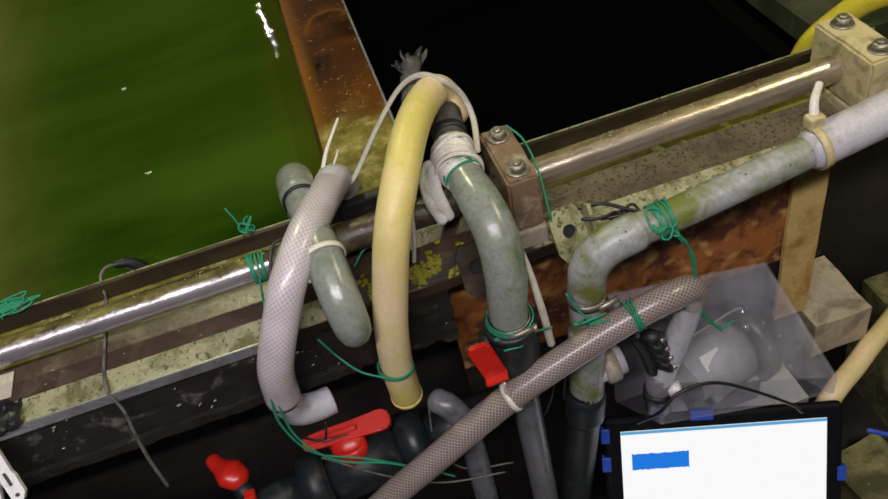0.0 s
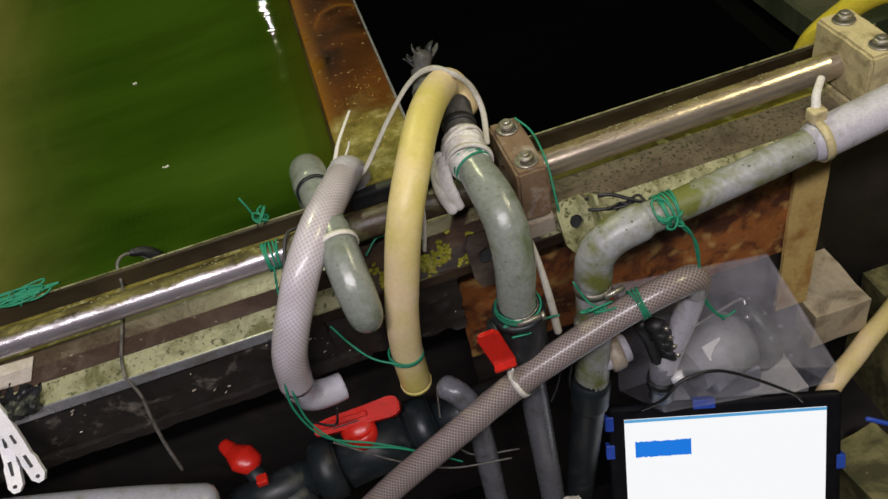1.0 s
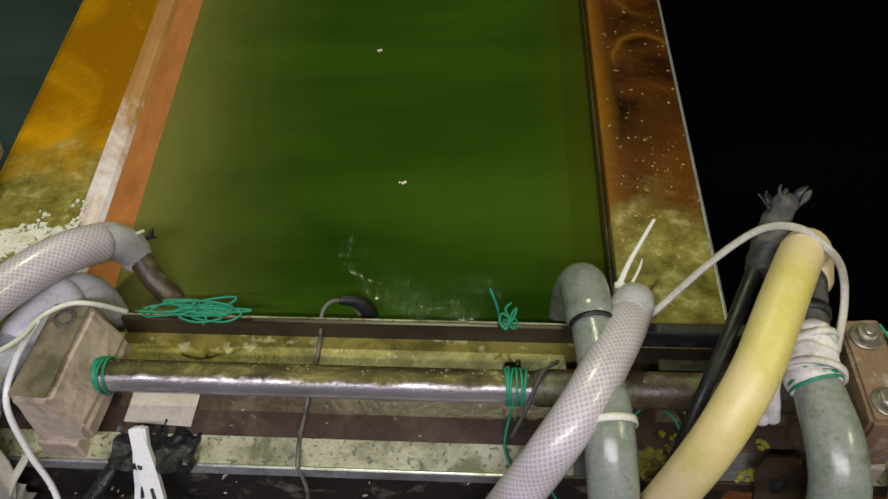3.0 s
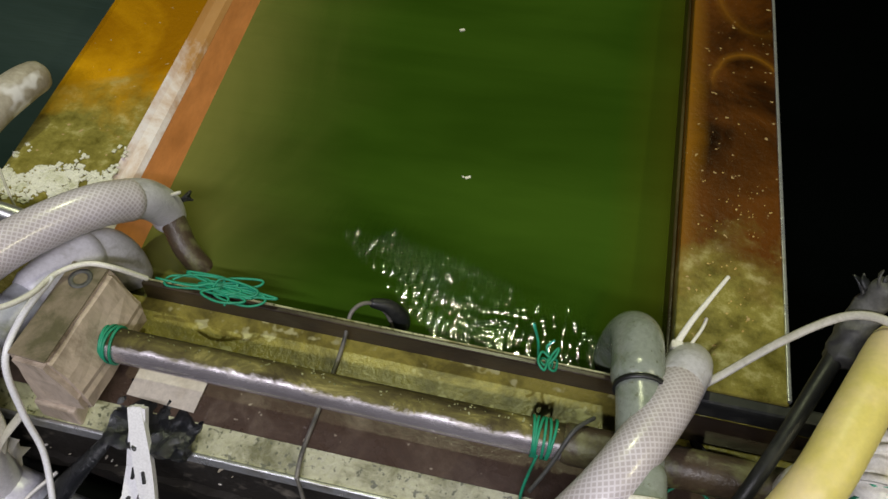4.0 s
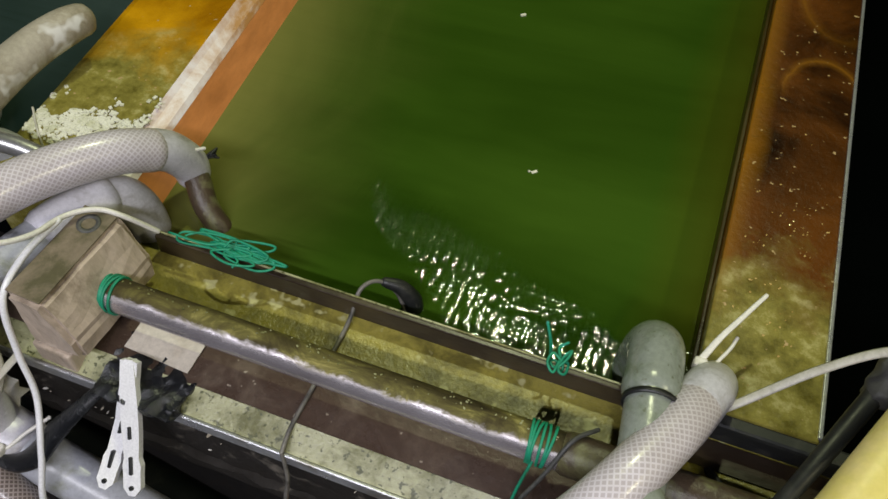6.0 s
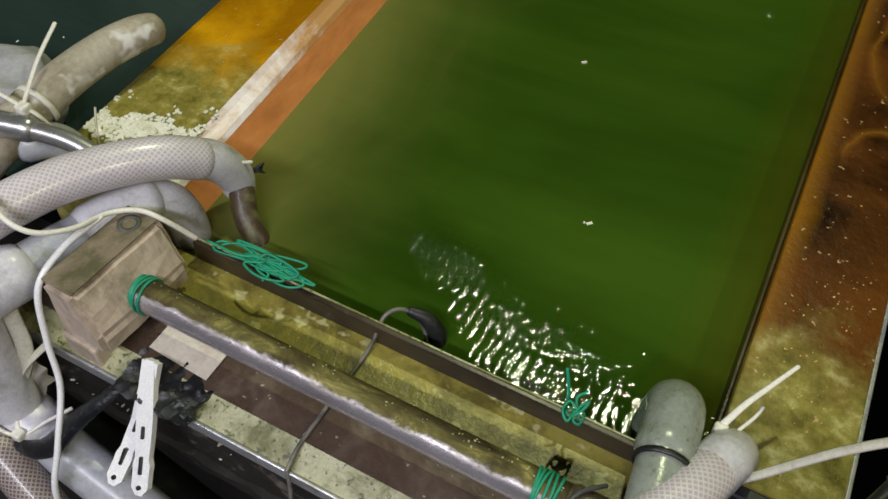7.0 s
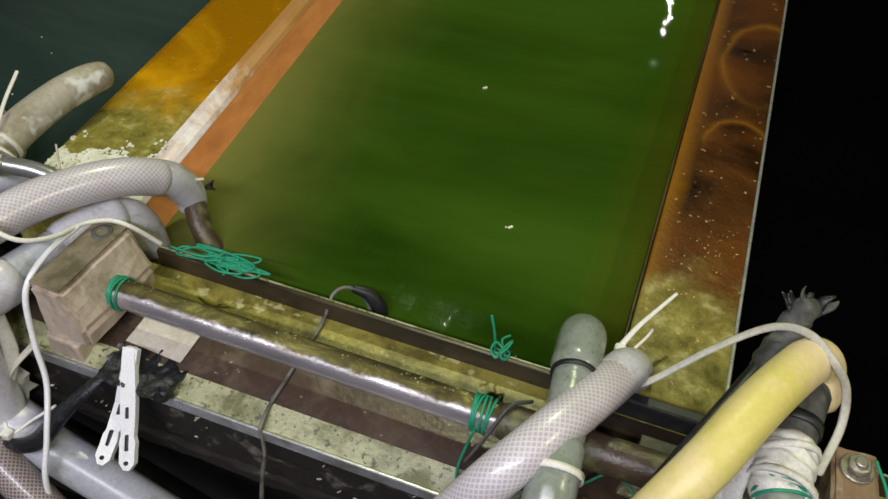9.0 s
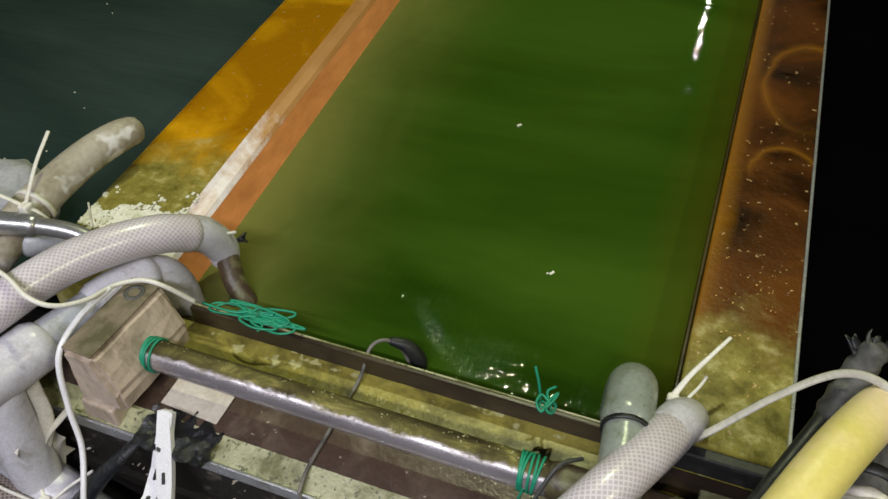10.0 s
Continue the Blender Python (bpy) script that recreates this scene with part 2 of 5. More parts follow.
def rail_material(name, scale_tones, steel_tones, top=0.115):
    """Bright drawn steel with brown-green scale on its upper back."""
    m, nt, b = nodes_of(name)
    v = coords(nt, (0.6, 1, 1))
    n = noise_tex(nt, v, 130, 8, 0.72, 0.5)
    round_v = maths(nt, "MULTIPLY", axis_of(nt, coords(nt, kind="UV"), 0), 1 / (2 * math.pi * 0.0098))
    # the scale sits on one side of the tube, with a ragged border
    side = maths(nt, "ADD", round_v, maths(nt, "MULTIPLY", maths(nt, "SUBTRACT", n, 0.5), 0.20))
    mask = ramp(nt, side, [(top, BLACK), (top + 0.06, WHITE), (0.60, WHITE), (0.68, BLACK)])
    blotch = noise_tex(nt, coords(nt, (0.5, 1, 1)), 48, 7, 0.7, 0.8)
    scale_col = ramp(nt, blotch, [(p, c) for p, c in zip((0.34, 0.48, 0.58, 0.68), scale_tones)])
    steel = ramp(nt, noise_tex(nt, coords(nt, (0.25, 1, 1)), 90, 6, 0.7), [(0.3, steel_tones[0]), (0.7, steel_tones[1])])
    nt.links.new(mix(nt, mask, steel, scale_col), b.inputs["Base Color"])
    nt.links.new(ramp(nt, mask, [(0, (0.75, 0.75, 0.75)), (1, BLACK)]), b.inputs["Metallic"])
    nt.links.new(mix(nt, mask, (0.27, 0.27, 0.27), (0.60, 0.60, 0.60)), b.inputs["Roughness"])
    nt.links.new(mix(nt, mask, (0.5, 0.5, 0.5), (0.14, 0.14, 0.14)), b.inputs["Specular IOR Level"])
    bump(nt, b, maths(nt, "ADD", n, blotch), 0.25, 0.0008)
    return m


RAIL = rail_material("scaled_stainless_rail", ((0.022, 0.017, 0.008), (0.066, 0.054, 0.021), (0.13, 0.115, 0.036), (0.34, 0.30, 0.10)), ((0.42, 0.38, 0.40), (0.72, 0.68, 0.72)))
RAIL_WARM = rail_material("brown_filmed_rail", ((0.10, 0.075, 0.032), (0.16, 0.125, 0.058), (0.22, 0.185, 0.075), (0.36, 0.33, 0.13)), ((0.40, 0.33, 0.24), (0.66, 0.58, 0.47)), 0.19)


def span_of(nt, value, lo, hi, to_lo=0.0, to_hi=1.0):
    n = nt.nodes.new("ShaderNodeMapRange")
    n.inputs["From Min"].default_value, n.inputs["From Max"].default_value = lo, hi
    n.inputs["To Min"].default_value, n.inputs["To Max"].default_value = to_lo, to_hi
    nt.links.new(value, n.inputs["Value"])
    return n.outputs["Result"]


def beam_material(name, deep, mid, line, crust_far, across0, across1, curls=()):
    """Wet rust-brown beam; pale yellow-green lime near its end, stain lines with ragged borders."""
    m, nt, b = nodes_of(name)
    v = coords(nt)
    x, y = axis_of(nt, v, 0), axis_of(nt, v, 1)
    n = noise_tex(nt, v, 9, 7, 0.6, 0.8)
    fine = noise_tex(nt, v, 120, 5, 0.7)
    col = ramp(nt, n, [(0.40, deep), (0.66, mid)])
    # tide marks: parts of an oval's border round (cx, cy), open towards one end
    for cx, cy, rx, ry, open_from in curls:
        ux, uy = maths(nt, "MULTIPLY", maths(nt, "SUBTRACT", x, cx), 1 / rx), maths(nt, "MULTIPLY", maths(nt, "SUBTRACT", y, cy), 1 / ry)
        rr = maths(nt, "SQRT", maths(nt, "ADD", maths(nt, "MULTIPLY", ux, ux), maths(nt, "MULTIPLY", uy, uy)))
        rr = maths(nt, "ADD", rr, maths(nt, "MULTIPLY", maths(nt, "SUBTRACT", noise_tex(nt, v, 28, 4, 0.6), 0.5), 0.28))
        rim = ramp(nt, maths(nt, "ABSOLUTE", maths(nt, "SUBTRACT", rr, 1.0)), [(0.0, (0.65, 0.65, 0.65)), (0.05, (0.3, 0.3, 0.3)), (0.16, BLACK)])
        reach = span_of(nt, maths(nt, "SUBTRACT", y, x) if open_from > 0.35 else y, cy - ry * (0.2 if open_from < 0.35 else 1.6) - (cx if open_from > 0.35 else 0), cy + ry * 0.3 - (cx if open_from > 0.35 else 0))
        col = mix(nt, maths(nt, "MULTIPLY", rim, reach), col, line)
    edge = maths(nt, "ADD", x, maths(nt, "MULTIPLY", maths(nt, "SUBTRACT", n, 0.5), 0.02))
    span = nt.nodes.new("ShaderNodeMapRange")
    span.inputs["From Min"].default_value, span.inputs["From Max"].default_value = across0, across1
    nt.links.new(edge, span.inputs["Value"])
    col = mix(nt, span.outputs["Result"], col, line)
    near = maths(nt, "ADD", y, maths(nt, "MULTIPLY", maths(nt, "SUBTRACT", noise_tex(nt, v, 20, 6, 0.65, 0.3), 0.5), 0.16))
    lime = ramp(nt, noise_tex(nt, v, 45, 6, 0.7), [(0.35, (0.10, 0.085, 0.012)), (0.54, (0.24, 0.21, 0.045)), (0.70, (0.50, 0.46, 0.20))])
    nr = nt.nodes.new("ShaderNodeMapRange")
    nr.inputs["From Min"].default_value, nr.inputs["From Max"].default_value = crust_far + 0.01, crust_far - 0.05
    nt.links.new(near, nr.inputs["Value"])
    col = mix(nt, nr.outputs["Result"], col, lime)
    sp = ramp(nt, noise_tex(nt, v, 210, 2, 0.5), [(0.70, BLACK), (0.74, WHITE)])
    col = mix(nt, sp, col, (0.42, 0.30, 0.14))
    nt.links.new(col, b.inputs["Base Color"])
    nt.links.new(ramp(nt, n, [(0.3, (0.22, 0.22, 0.22)), (0.7, (0.45, 0.45, 0.45))]), b.inputs["Roughness"])
    b.inputs["Specular IOR Level"].default_value = 0.18
    bump(nt, b, maths(nt, "ADD", fine, n), 0.75, 0.0010)
    b.inputs["Coat Weight"].default_value = 0.08
    b.inputs["Coat Roughness"].default_value = 0.15
    return m


BEAM_R = beam_material("wet_brown_beam", (0.012, 0.0034, 0.0002), (0.100, 0.030, 0.0008), (0.23, 0.098, 0.006), 0.150, 0.347, 0.330,
                       [(0.376, 0.303, 0.028, 0.042, 0.30), (0.385, 0.448, 0.036, 0.074, 0.38)])
BEAM_L = beam_material("amber_beam", (0.30, 0.13, 0.001), (0.56, 0.28, 0.002), (0.50, 0.33, 0.02), 0.155, 0.50, 0.60)


def worn_material():
    """Bare orange-brown wood, whitened by lime in ragged patches towards the near end."""
    m, nt, b = nodes_of("worn_whitened_edge")
    v = coords(nt, (1, 0.5, 1))
    n = noise_tex(nt, v, 30, 7, 0.7, 0.4)
    y = axis_of(nt, coords(nt), 1)
    near = nt.nodes.new("ShaderNodeMapRange")
    near.inputs["From Min"].default_value, near.inputs["From Max"].default_value = 0.05, 0.50
    near.inputs["To Min"].default_value, near.inputs["To Max"].default_value = 0.26, -0.40
    nt.links.new(y, near.inputs["Value"])
    mask = ramp(nt, maths(nt, "ADD", n, near.outputs["Result"]), [(0.46, BLACK), (0.70, WHITE)])
    base = ramp(nt, noise_tex(nt, v, 12, 5, 0.6), [(0.35, (0.34, 0.15, 0.03)), (0.65, (0.52, 0.27, 0.10))])
    nt.links.new(mix(nt, mask, base, (0.82, 0.75, 0.76)), b.inputs["Base Color"])
    b.inputs["Roughness"].default_value = 0.4
    bump(nt, b, n, 0.3, 0.0008)
    return m


WORN = worn_material()
BEAD = mottled("glistening_grit", (0.55, 0.40, 0.14), (0.30, 0.17, 0.04), (0.45, 0.65), 200, (0.08, 0.2), relief=0.2)
INNER = mottled("dark_inner_strip", (0.018, 0.010, 0.001), (0.05, 0.034, 0.003), (0.45, 0.65), 20, (0.2, 0.4), relief=0.2, stretch=(1, 0.3, 1))
ORANGE = mottled("orange_beam_side", (0.58, 0.23, 0.07), (0.42, 0.15, 0.035), (0.45, 0.65), 14, (0.35, 0.55), relief=0.2, stretch=(1, 0.3, 1))
LIME = mottled("flaking_lime", (0.76, 0.75, 0.62), (0.5, 0.5, 0.30), (0.5, 0.7), 90, (0.6, 0.85), relief=0.6)


def water_material(name, deep, light, swell, rough, beam_glow=None, outlet=None):
    """Murky water: cloudy body colour under a smooth surface; heights of its waves in metres. outlet: where a pipe's flow raises rings of fine ripples."""
    m, nt, b = nodes_of(name)
    n = noise_tex(nt, coords(nt, (0.5, 1.7, 1)), 3.4, 4, 0.55, 0.5)
    col = ramp(nt, n, [(0.34, deep), (0.66, light)])
    x, y = axis_of(nt, coords(nt), 0), axis_of(nt, coords(nt), 1)
    if beam_glow:
        # skewed beam's reflected light, painted in; a brown film along the straight one
        across = maths(nt, "ADD", x, maths(nt, "MULTIPLY", y, 0.085))
        wisps = maths(nt, "MULTIPLY", maths(nt, "SUBTRACT", noise_tex(nt, coords(nt, (1, 0.35, 1)), 11, 5, 0.6, 0.8), 0.5), 0.09)
        glow_reach = span_of(nt, maths(nt, "ADD", across, wisps), 0.15, -0.015)
        col = mix(nt, maths(nt, "MULTIPLY", maths(nt, "POWER", glow_reach, 2.1), 0.95), col, beam_glow)
        film = span_of(nt, maths(nt, "ADD", x, maths(nt, "MULTIPLY", wisps, 0.25)), 0.285, 0.335, 0.0, 0.40)
        col = mix(nt, film, col, (0.085, 0.058, 0.004))
    nt.links.new(col, b.inputs["Base Color"])
    b.inputs["Roughness"].default_value = rough
    b.inputs["IOR"].default_value = 1.33
    height = maths(nt, "MULTIPLY", noise_tex(nt, coords(nt, (0.25, 1.9, 1.0)), 34, 3, 0.55, 0.4), swell)
    if outlet:
        # the flow spreads from the outlet along the rim, in a wedge that narrows to a tip
        gx, gy = maths(nt, "SUBTRACT", x, outlet[0]), maths(nt, "SUBTRACT", y, outlet[1])
        along = maths(nt, "ADD", maths(nt, "MULTIPLY", gx, -0.904), maths(nt, "MULTIPLY", gy, 0.427))
        off = maths(nt, "ADD", maths(nt, "MULTIPLY", gx, 0.427), maths(nt, "MULTIPLY", gy, 0.904))
        off = maths(nt, "ABSOLUTE", maths(nt, "ADD", off, maths(nt, "MULTIPLY", maths(nt, "SUBTRACT", noise_tex(nt, coords(nt), 24, 4, 0.6), 0.5), 0.05)))
        half = span_of(nt, along, 0.23, 0.03, 0.008, 0.058)
        wedge = maths(nt, "SUBTRACT", 1.0, maths(nt, "DIVIDE", off, half))
        wedge = maths(nt, "MULTIPLY", span_of(nt, wedge, -0.1, 0.5), span_of(nt, along, 0.24, 0.16, 0.0, 1.0))
        dash = noise_tex(nt, coords(nt, (1.0, 0.5, 1.0)), 290, 2, 0.5, 0.2)
        comb = maths(nt, "SINE", maths(nt, "MULTIPLY", maths(nt, "ADD", x, maths(nt, "MULTIPLY", noise_tex(nt, coords(nt), 40, 2, 0.5), 0.008)), 2 * math.pi / 0.0062))
        rough_water = maths(nt, "ADD", maths(nt, "MULTIPLY", dash, 0.00046), maths(nt, "MULTIPLY", comb, 0.00009))
        steep = span_of(nt, along, 0.03, 0.20, 0.85, 1.9)
        height = maths(nt, "ADD", height, maths(nt, "MULTIPLY", maths(nt, "MULTIPLY", rough_water, steep), wedge))
    bump(nt, b, height, 1.0, 1.0)
    return m


WATER_GREEN = water_material("green_water", (0.012, 0.033, 0.0014), (0.041, 0.086, 0.007), 0.00060, 0.004, (0.165, 0.165, 0.040), (0.285, 0.045))
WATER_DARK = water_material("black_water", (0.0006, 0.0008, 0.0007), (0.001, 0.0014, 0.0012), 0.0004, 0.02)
# teal base colour stands for a faint reflection on the outer water's left part
WATER_TEAL = water_material("teal_reflection_water", (0.012, 0.024, 0.020), (0.036, 0.055, 0.049), 0.0016, 0.04)


def clear_plastic():
    m, nt, b = nodes_of("cloudy_clear_plastic")
    n = noise_tex(nt, coords(nt), 30, 5, 0.6)
    b.inputs["Base Color"].default_value = (0.62, 0.62, 0.68, 1)
    b.inputs["Roughness"].default_value = 0.16
    nt.links.new(ramp(nt, n, [(0.3, (0.05, 0.05, 0.05)), (0.75, (0.19, 0.19, 0.19))]), b.inputs["Alpha"])
    return m


CLEAR = clear_plastic()


def glowing(name, colour, strength):
    m, nt, b = nodes_of(name)
    b.inputs["Base Color"].default_value = (0.02, 0.02, 0.02, 1)
    b.inputs["Emission Color"].default_value = (*colour, 1)
    b.inputs["Emission Strength"].default_value = strength
    b.inputs["Specular IOR Level"].default_value = 0.1
    return m


SCREEN = glowing("lit_white_screen", (0.95, 0.97, 1.0), 1.05)
SCREEN_BAR = glowing("lit_light_blue_bar", (0.10, 0.42, 0.80), 0.9)
SCREEN_BLUE = glowing("lit_blue_block", (0.0, 0.20, 0.82), 0.95)


# ---------------------------------------------------------------- building helpers
def part(name, bm, material, parent=None, label=""):
    """Link a bmesh as one mesh object, under a thing or a part if given."""
    me = bpy.data.meshes.new(name)
    bm.to_mesh(me)
    bm.free()
    me.materials.append(material)
    ob = new(name, me)
    ob.parent = parent
    if label:
        ob["label"] = label
    return ob


def thing(name, label, category, group="", at=(0, 0, 0)):
    e = new(name)
    e.empty_display_size = 0.02
    e.location = at
    return tagged(e, label, category, group)


def box(x0, x1, y0, y1, z0, z1, bevel=0.0, segments=2, m=None):
    bm = bmesh.new()
    bmesh.ops.create_cube(bm, size=1.0)
    for v in bm.verts:
        v.co = Vector(((x0 + x1) / 2 + v.co.x * (x1 - x0), (y0 + y1) / 2 + v.co.y * (y1 - y0), (z0 + z1) / 2 + v.co.z * (z1 - z0)))
    if bevel:
        bmesh.ops.bevel(bm, geom=bm.edges[:], offset=bevel, segments=segments, profile=0.5, affect="EDGES")
        for f in bm.faces:
            f.smooth = False
    if m:
        bmesh.ops.transform(bm, matrix=m, verts=bm.verts)
    return bm


def rough_box(x0, x1, y0, y1, z0, z1, step, amount, seed, freq=45.0):
    """A box cut into small faces and worn uneven."""
    bm = box(x0, x1, y0, y1, z0, z1)
    for axis, a, b in ((0, x0, x1), (1, y0, y1), (2, z0, z1)):
        n = min(60, max(1, int((b - a) / step)))
        for i in range(1, n):
            co, no = [0, 0, 0], [0, 0, 0]
            co[axis], no[axis] = a + (b - a) * i / n, 1
            bmesh.ops.bisect_plane(bm, geom=bm.verts[:] + bm.edges[:] + bm.faces[:], plane_co=co, plane_no=no)
    for v in bm.verts:
        p = v.co * freq + Vector((seed, seed * 0.7, seed * 1.3))
        v.co += noise.noise_vector(p) * amount + noise.noise_vector(p * 3.1) * amount * 0.4
    for f in bm.faces:
        f.smooth = True
    bm.normal_update()
    for e in bm.edges:
        e.smooth = len(e.link_faces) < 2 or e.calc_face_angle(0) < 0.75
    return bm


def smooth_path(points, per=8):
    """Catmull-Rom through the points."""
    p = [Vector(q) for q in points]
    if len(p) < 3:
        return [p[0].lerp(p[-1], i / per) for i in range(per + 1)]
    p = [2 * p[0] - p[1]] + p + [2 * p[-1] - p[-2]]
    out = []
    for i in range(1, len(p) - 2):
        a, b, c, d = p[i - 1:i + 3]
        for k in range(per):
            t = k / per
            out.append(0.5 * (2 * b + (c - a) * t + (2 * a - 5 * b + 4 * c - d) * t * t + (3 * b - a - 3 * c + d) * t ** 3))
    out.append(p[-2])
    return out


def tube(points, r, sides=18, per=8, caps="round", bm=None, flat=1.0):
    """A tube along a smooth path. r: a radius, or one for each point. u runs round it and v along it, in metres (u: 0 to 1 if flat is 0)."""
    path = smooth_path(points, per)
    n = len(path)
    radii = [r] * n if isinstance(r, (int, float)) else list(np.interp(np.linspace(0, 1, n), np.linspace(0, 1, len(r)), r))
    bm = bm or bmesh.new()
    uvl = bm.loops.layers.uv.verify()
    if caps == "round":
        d0, d1 = (path[0] - path[1]).normalized(), (path[-1] - path[-2]).normalized()
        r0, r1 = radii[0], radii[-1]
        a = [(path[0] + d0 * r0 * s * 0.7, r0 * c) for s, c in ((1, 0.12), (0.86, 0.5), (0.5, 0.86))]
        z = [(path[-1] + d1 * r1 * s * 0.7, r1 * c) for s, c in ((0.5, 0.86), (0.86, 0.5), (1, 0.12))]
        path = [q for q, _ in a] + path + [q for q, _ in z]
        radii = [q for _, q in a] + radii + [q for _, q in z]
        n = len(path)
    side = None
    rings, length, along = [], 0.0, []
    for i in range(n):
        t = (path[min(i + 1, n - 1)] - path[max(i - 1, 0)]).normalized()
        if side is None:
            side = t.cross(Vector((0, 0, 1)))
            if side.length < 0.1:
                side = t.cross(Vector((0, 1, 0)))
        side = (side - t * side.dot(t)).normalized()
        up = side.cross(t)
        if i:
            length += (path[i] - path[i - 1]).length
        along.append(length)
        rings.append([bm.verts.new(path[i] + (side * math.cos(2 * math.pi * k / sides) + up * math.sin(2 * math.pi * k / sides) * flat) * radii[i]) for k in range(sides)])
    rm = max(radii)
    for i in range(n - 1):
        for k in range(sides):
            j = (k + 1) % sides
            f = bm.faces.new((rings[i][k], rings[i][j], rings[i + 1][j], rings[i + 1][k]))
            f.smooth = True
            for loop, (uu, vv) in zip(f.loops, ((k, i), (k + 1, i), (k + 1, i + 1), (k, i + 1))):
                loop[uvl].uv = (uu / sides * 2 * math.pi * rm, along[vv])
    for ring, turn in ((rings[0], -1), (rings[-1], 1)):
        f = bm.faces.new(ring[::turn])
        f.smooth = False
    bmesh.ops.recalc_face_normals(bm, faces=bm.faces[:])
    return bm


def ring_band(center, direction, r, thick, width, sides=24):
    """A band round a tube: centre, the tube's direction, its radius."""
    d = Vector(direction).normalized()
    c = Vector(center)
    bm = bmesh.new()
    q = d.to_track_quat("Z", "Y").to_matrix()
    loops = []
    for k in range(sides):
        a = 2 * math.pi * k / sides
        o = q @ Vector((math.cos(a), math.sin(a), 0))
        loops.append([bm.verts.new(c + o * rr + d * h) for rr, h in ((r, -width / 2), (r + thick, -width / 2), (r + thick, width / 2), (r, width / 2))])
    for k in range(sides):
        a, b = loops[k], loops[(k + 1) % sides]
        for i in range(4):
            j = (i + 1) % 4
            bm.faces.new((a[i], b[i], b[j], a[j])).smooth = True
    bmesh.ops.recalc_face_normals(bm, faces=bm.faces[:])
    return bm


def cylinder(a, b, r, sides=24, bevel=0.0, r2=None):
    a, b = Vector(a), Vector(b)
    bm = bmesh.new()
    bmesh.ops.create_cone(bm, cap_ends=True, segments=sides, radius1=r, radius2=r if r2 is None else r2, depth=(b - a).length)
    if bevel:
        caps = [e for e in bm.edges if len({round(v.co.z, 6) for v in e.verts}) == 1]
        bmesh.ops.bevel(bm, geom=caps, offset=bevel, segments=2, affect="EDGES")
    m = Matrix.Translation((a + b) / 2) @ (b - a).to_track_quat("Z", "Y").to_matrix().to_4x4()
    bmesh.ops.transform(bm, matrix=m, verts=bm.verts)
    for f in bm.faces:
        f.smooth = len(f.verts) == 4
    return bm


def prism(outline, axis, a, b, bevel=0.0):
    """An outline of (u, v) pairs drawn out along one axis. axis x: (y, z); axis y: (x, z); axis z: (x, y)."""
    bm = bmesh.new()
    put = {"x": lambda u, v, w: (w, u, v), "y": lambda u, v, w: (u, w, v), "z": lambda u, v, w: (u, v, w)}[axis]
    lo = [bm.verts.new(put(u, v, a)) for u, v in outline]
    hi = [bm.verts.new(put(u, v, b)) for u, v in outline]
    n = len(outline)
    bm.faces.new(lo)
    bm.faces.new(hi[::-1])
    for i in range(n):
        j = (i + 1) % n
        bm.faces.new((lo[j], lo[i], hi[i], hi[j]))
    bmesh.ops.recalc_face_normals(bm, faces=bm.faces[:])
    if bevel:
        bmesh.ops.bevel(bm, geom=bm.edges[:], offset=bevel, segments=2, affect="EDGES")
    return bm


# ---------------------------------------------------------------- the setting
def sheet(x0, x1, y0, y1, z):
    bm = bmesh.new()
    bm.faces.new([bm.verts.new(c) for c in ((x0, y0, z), (x1, y0, z), (x1, y1, z), (x0, y1, z))])
    return bm


WATER_Z = 0.440
def strip(corners, z):
    bm = bmesh.new()
    bm.faces.new([bm.verts.new((x, y, z)) for x, y in corners])
    return bm


tagged(part("water_1", strip([(-0.03, 0.031), (0.36, 0.031), (0.36, 3.0), (-0.23, 3.0)], WATER_Z), WATER_GREEN), "murky green water between two beams", "water", kind="structure")
tagged(part("water_2", strip([(-40, 0.031), (-0.06, 0.031), (-0.26, 3.0), (-4, 60), (-40, 60)], WATER_Z - 0.006), WATER_TEAL), "rippled water beyond the amber beam, its dark teal a painted reflection", "water", kind="structure")
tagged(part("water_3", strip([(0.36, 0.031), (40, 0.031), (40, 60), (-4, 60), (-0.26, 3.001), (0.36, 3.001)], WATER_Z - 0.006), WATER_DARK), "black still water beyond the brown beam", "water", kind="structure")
tagged(part("floor", sheet(-40, 40, -40, 0.0, 0.0), FLOOR), "wet dark concrete floor beside the tank", "floor", kind="structure")
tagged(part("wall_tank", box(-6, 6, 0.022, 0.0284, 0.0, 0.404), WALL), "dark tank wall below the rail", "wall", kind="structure")


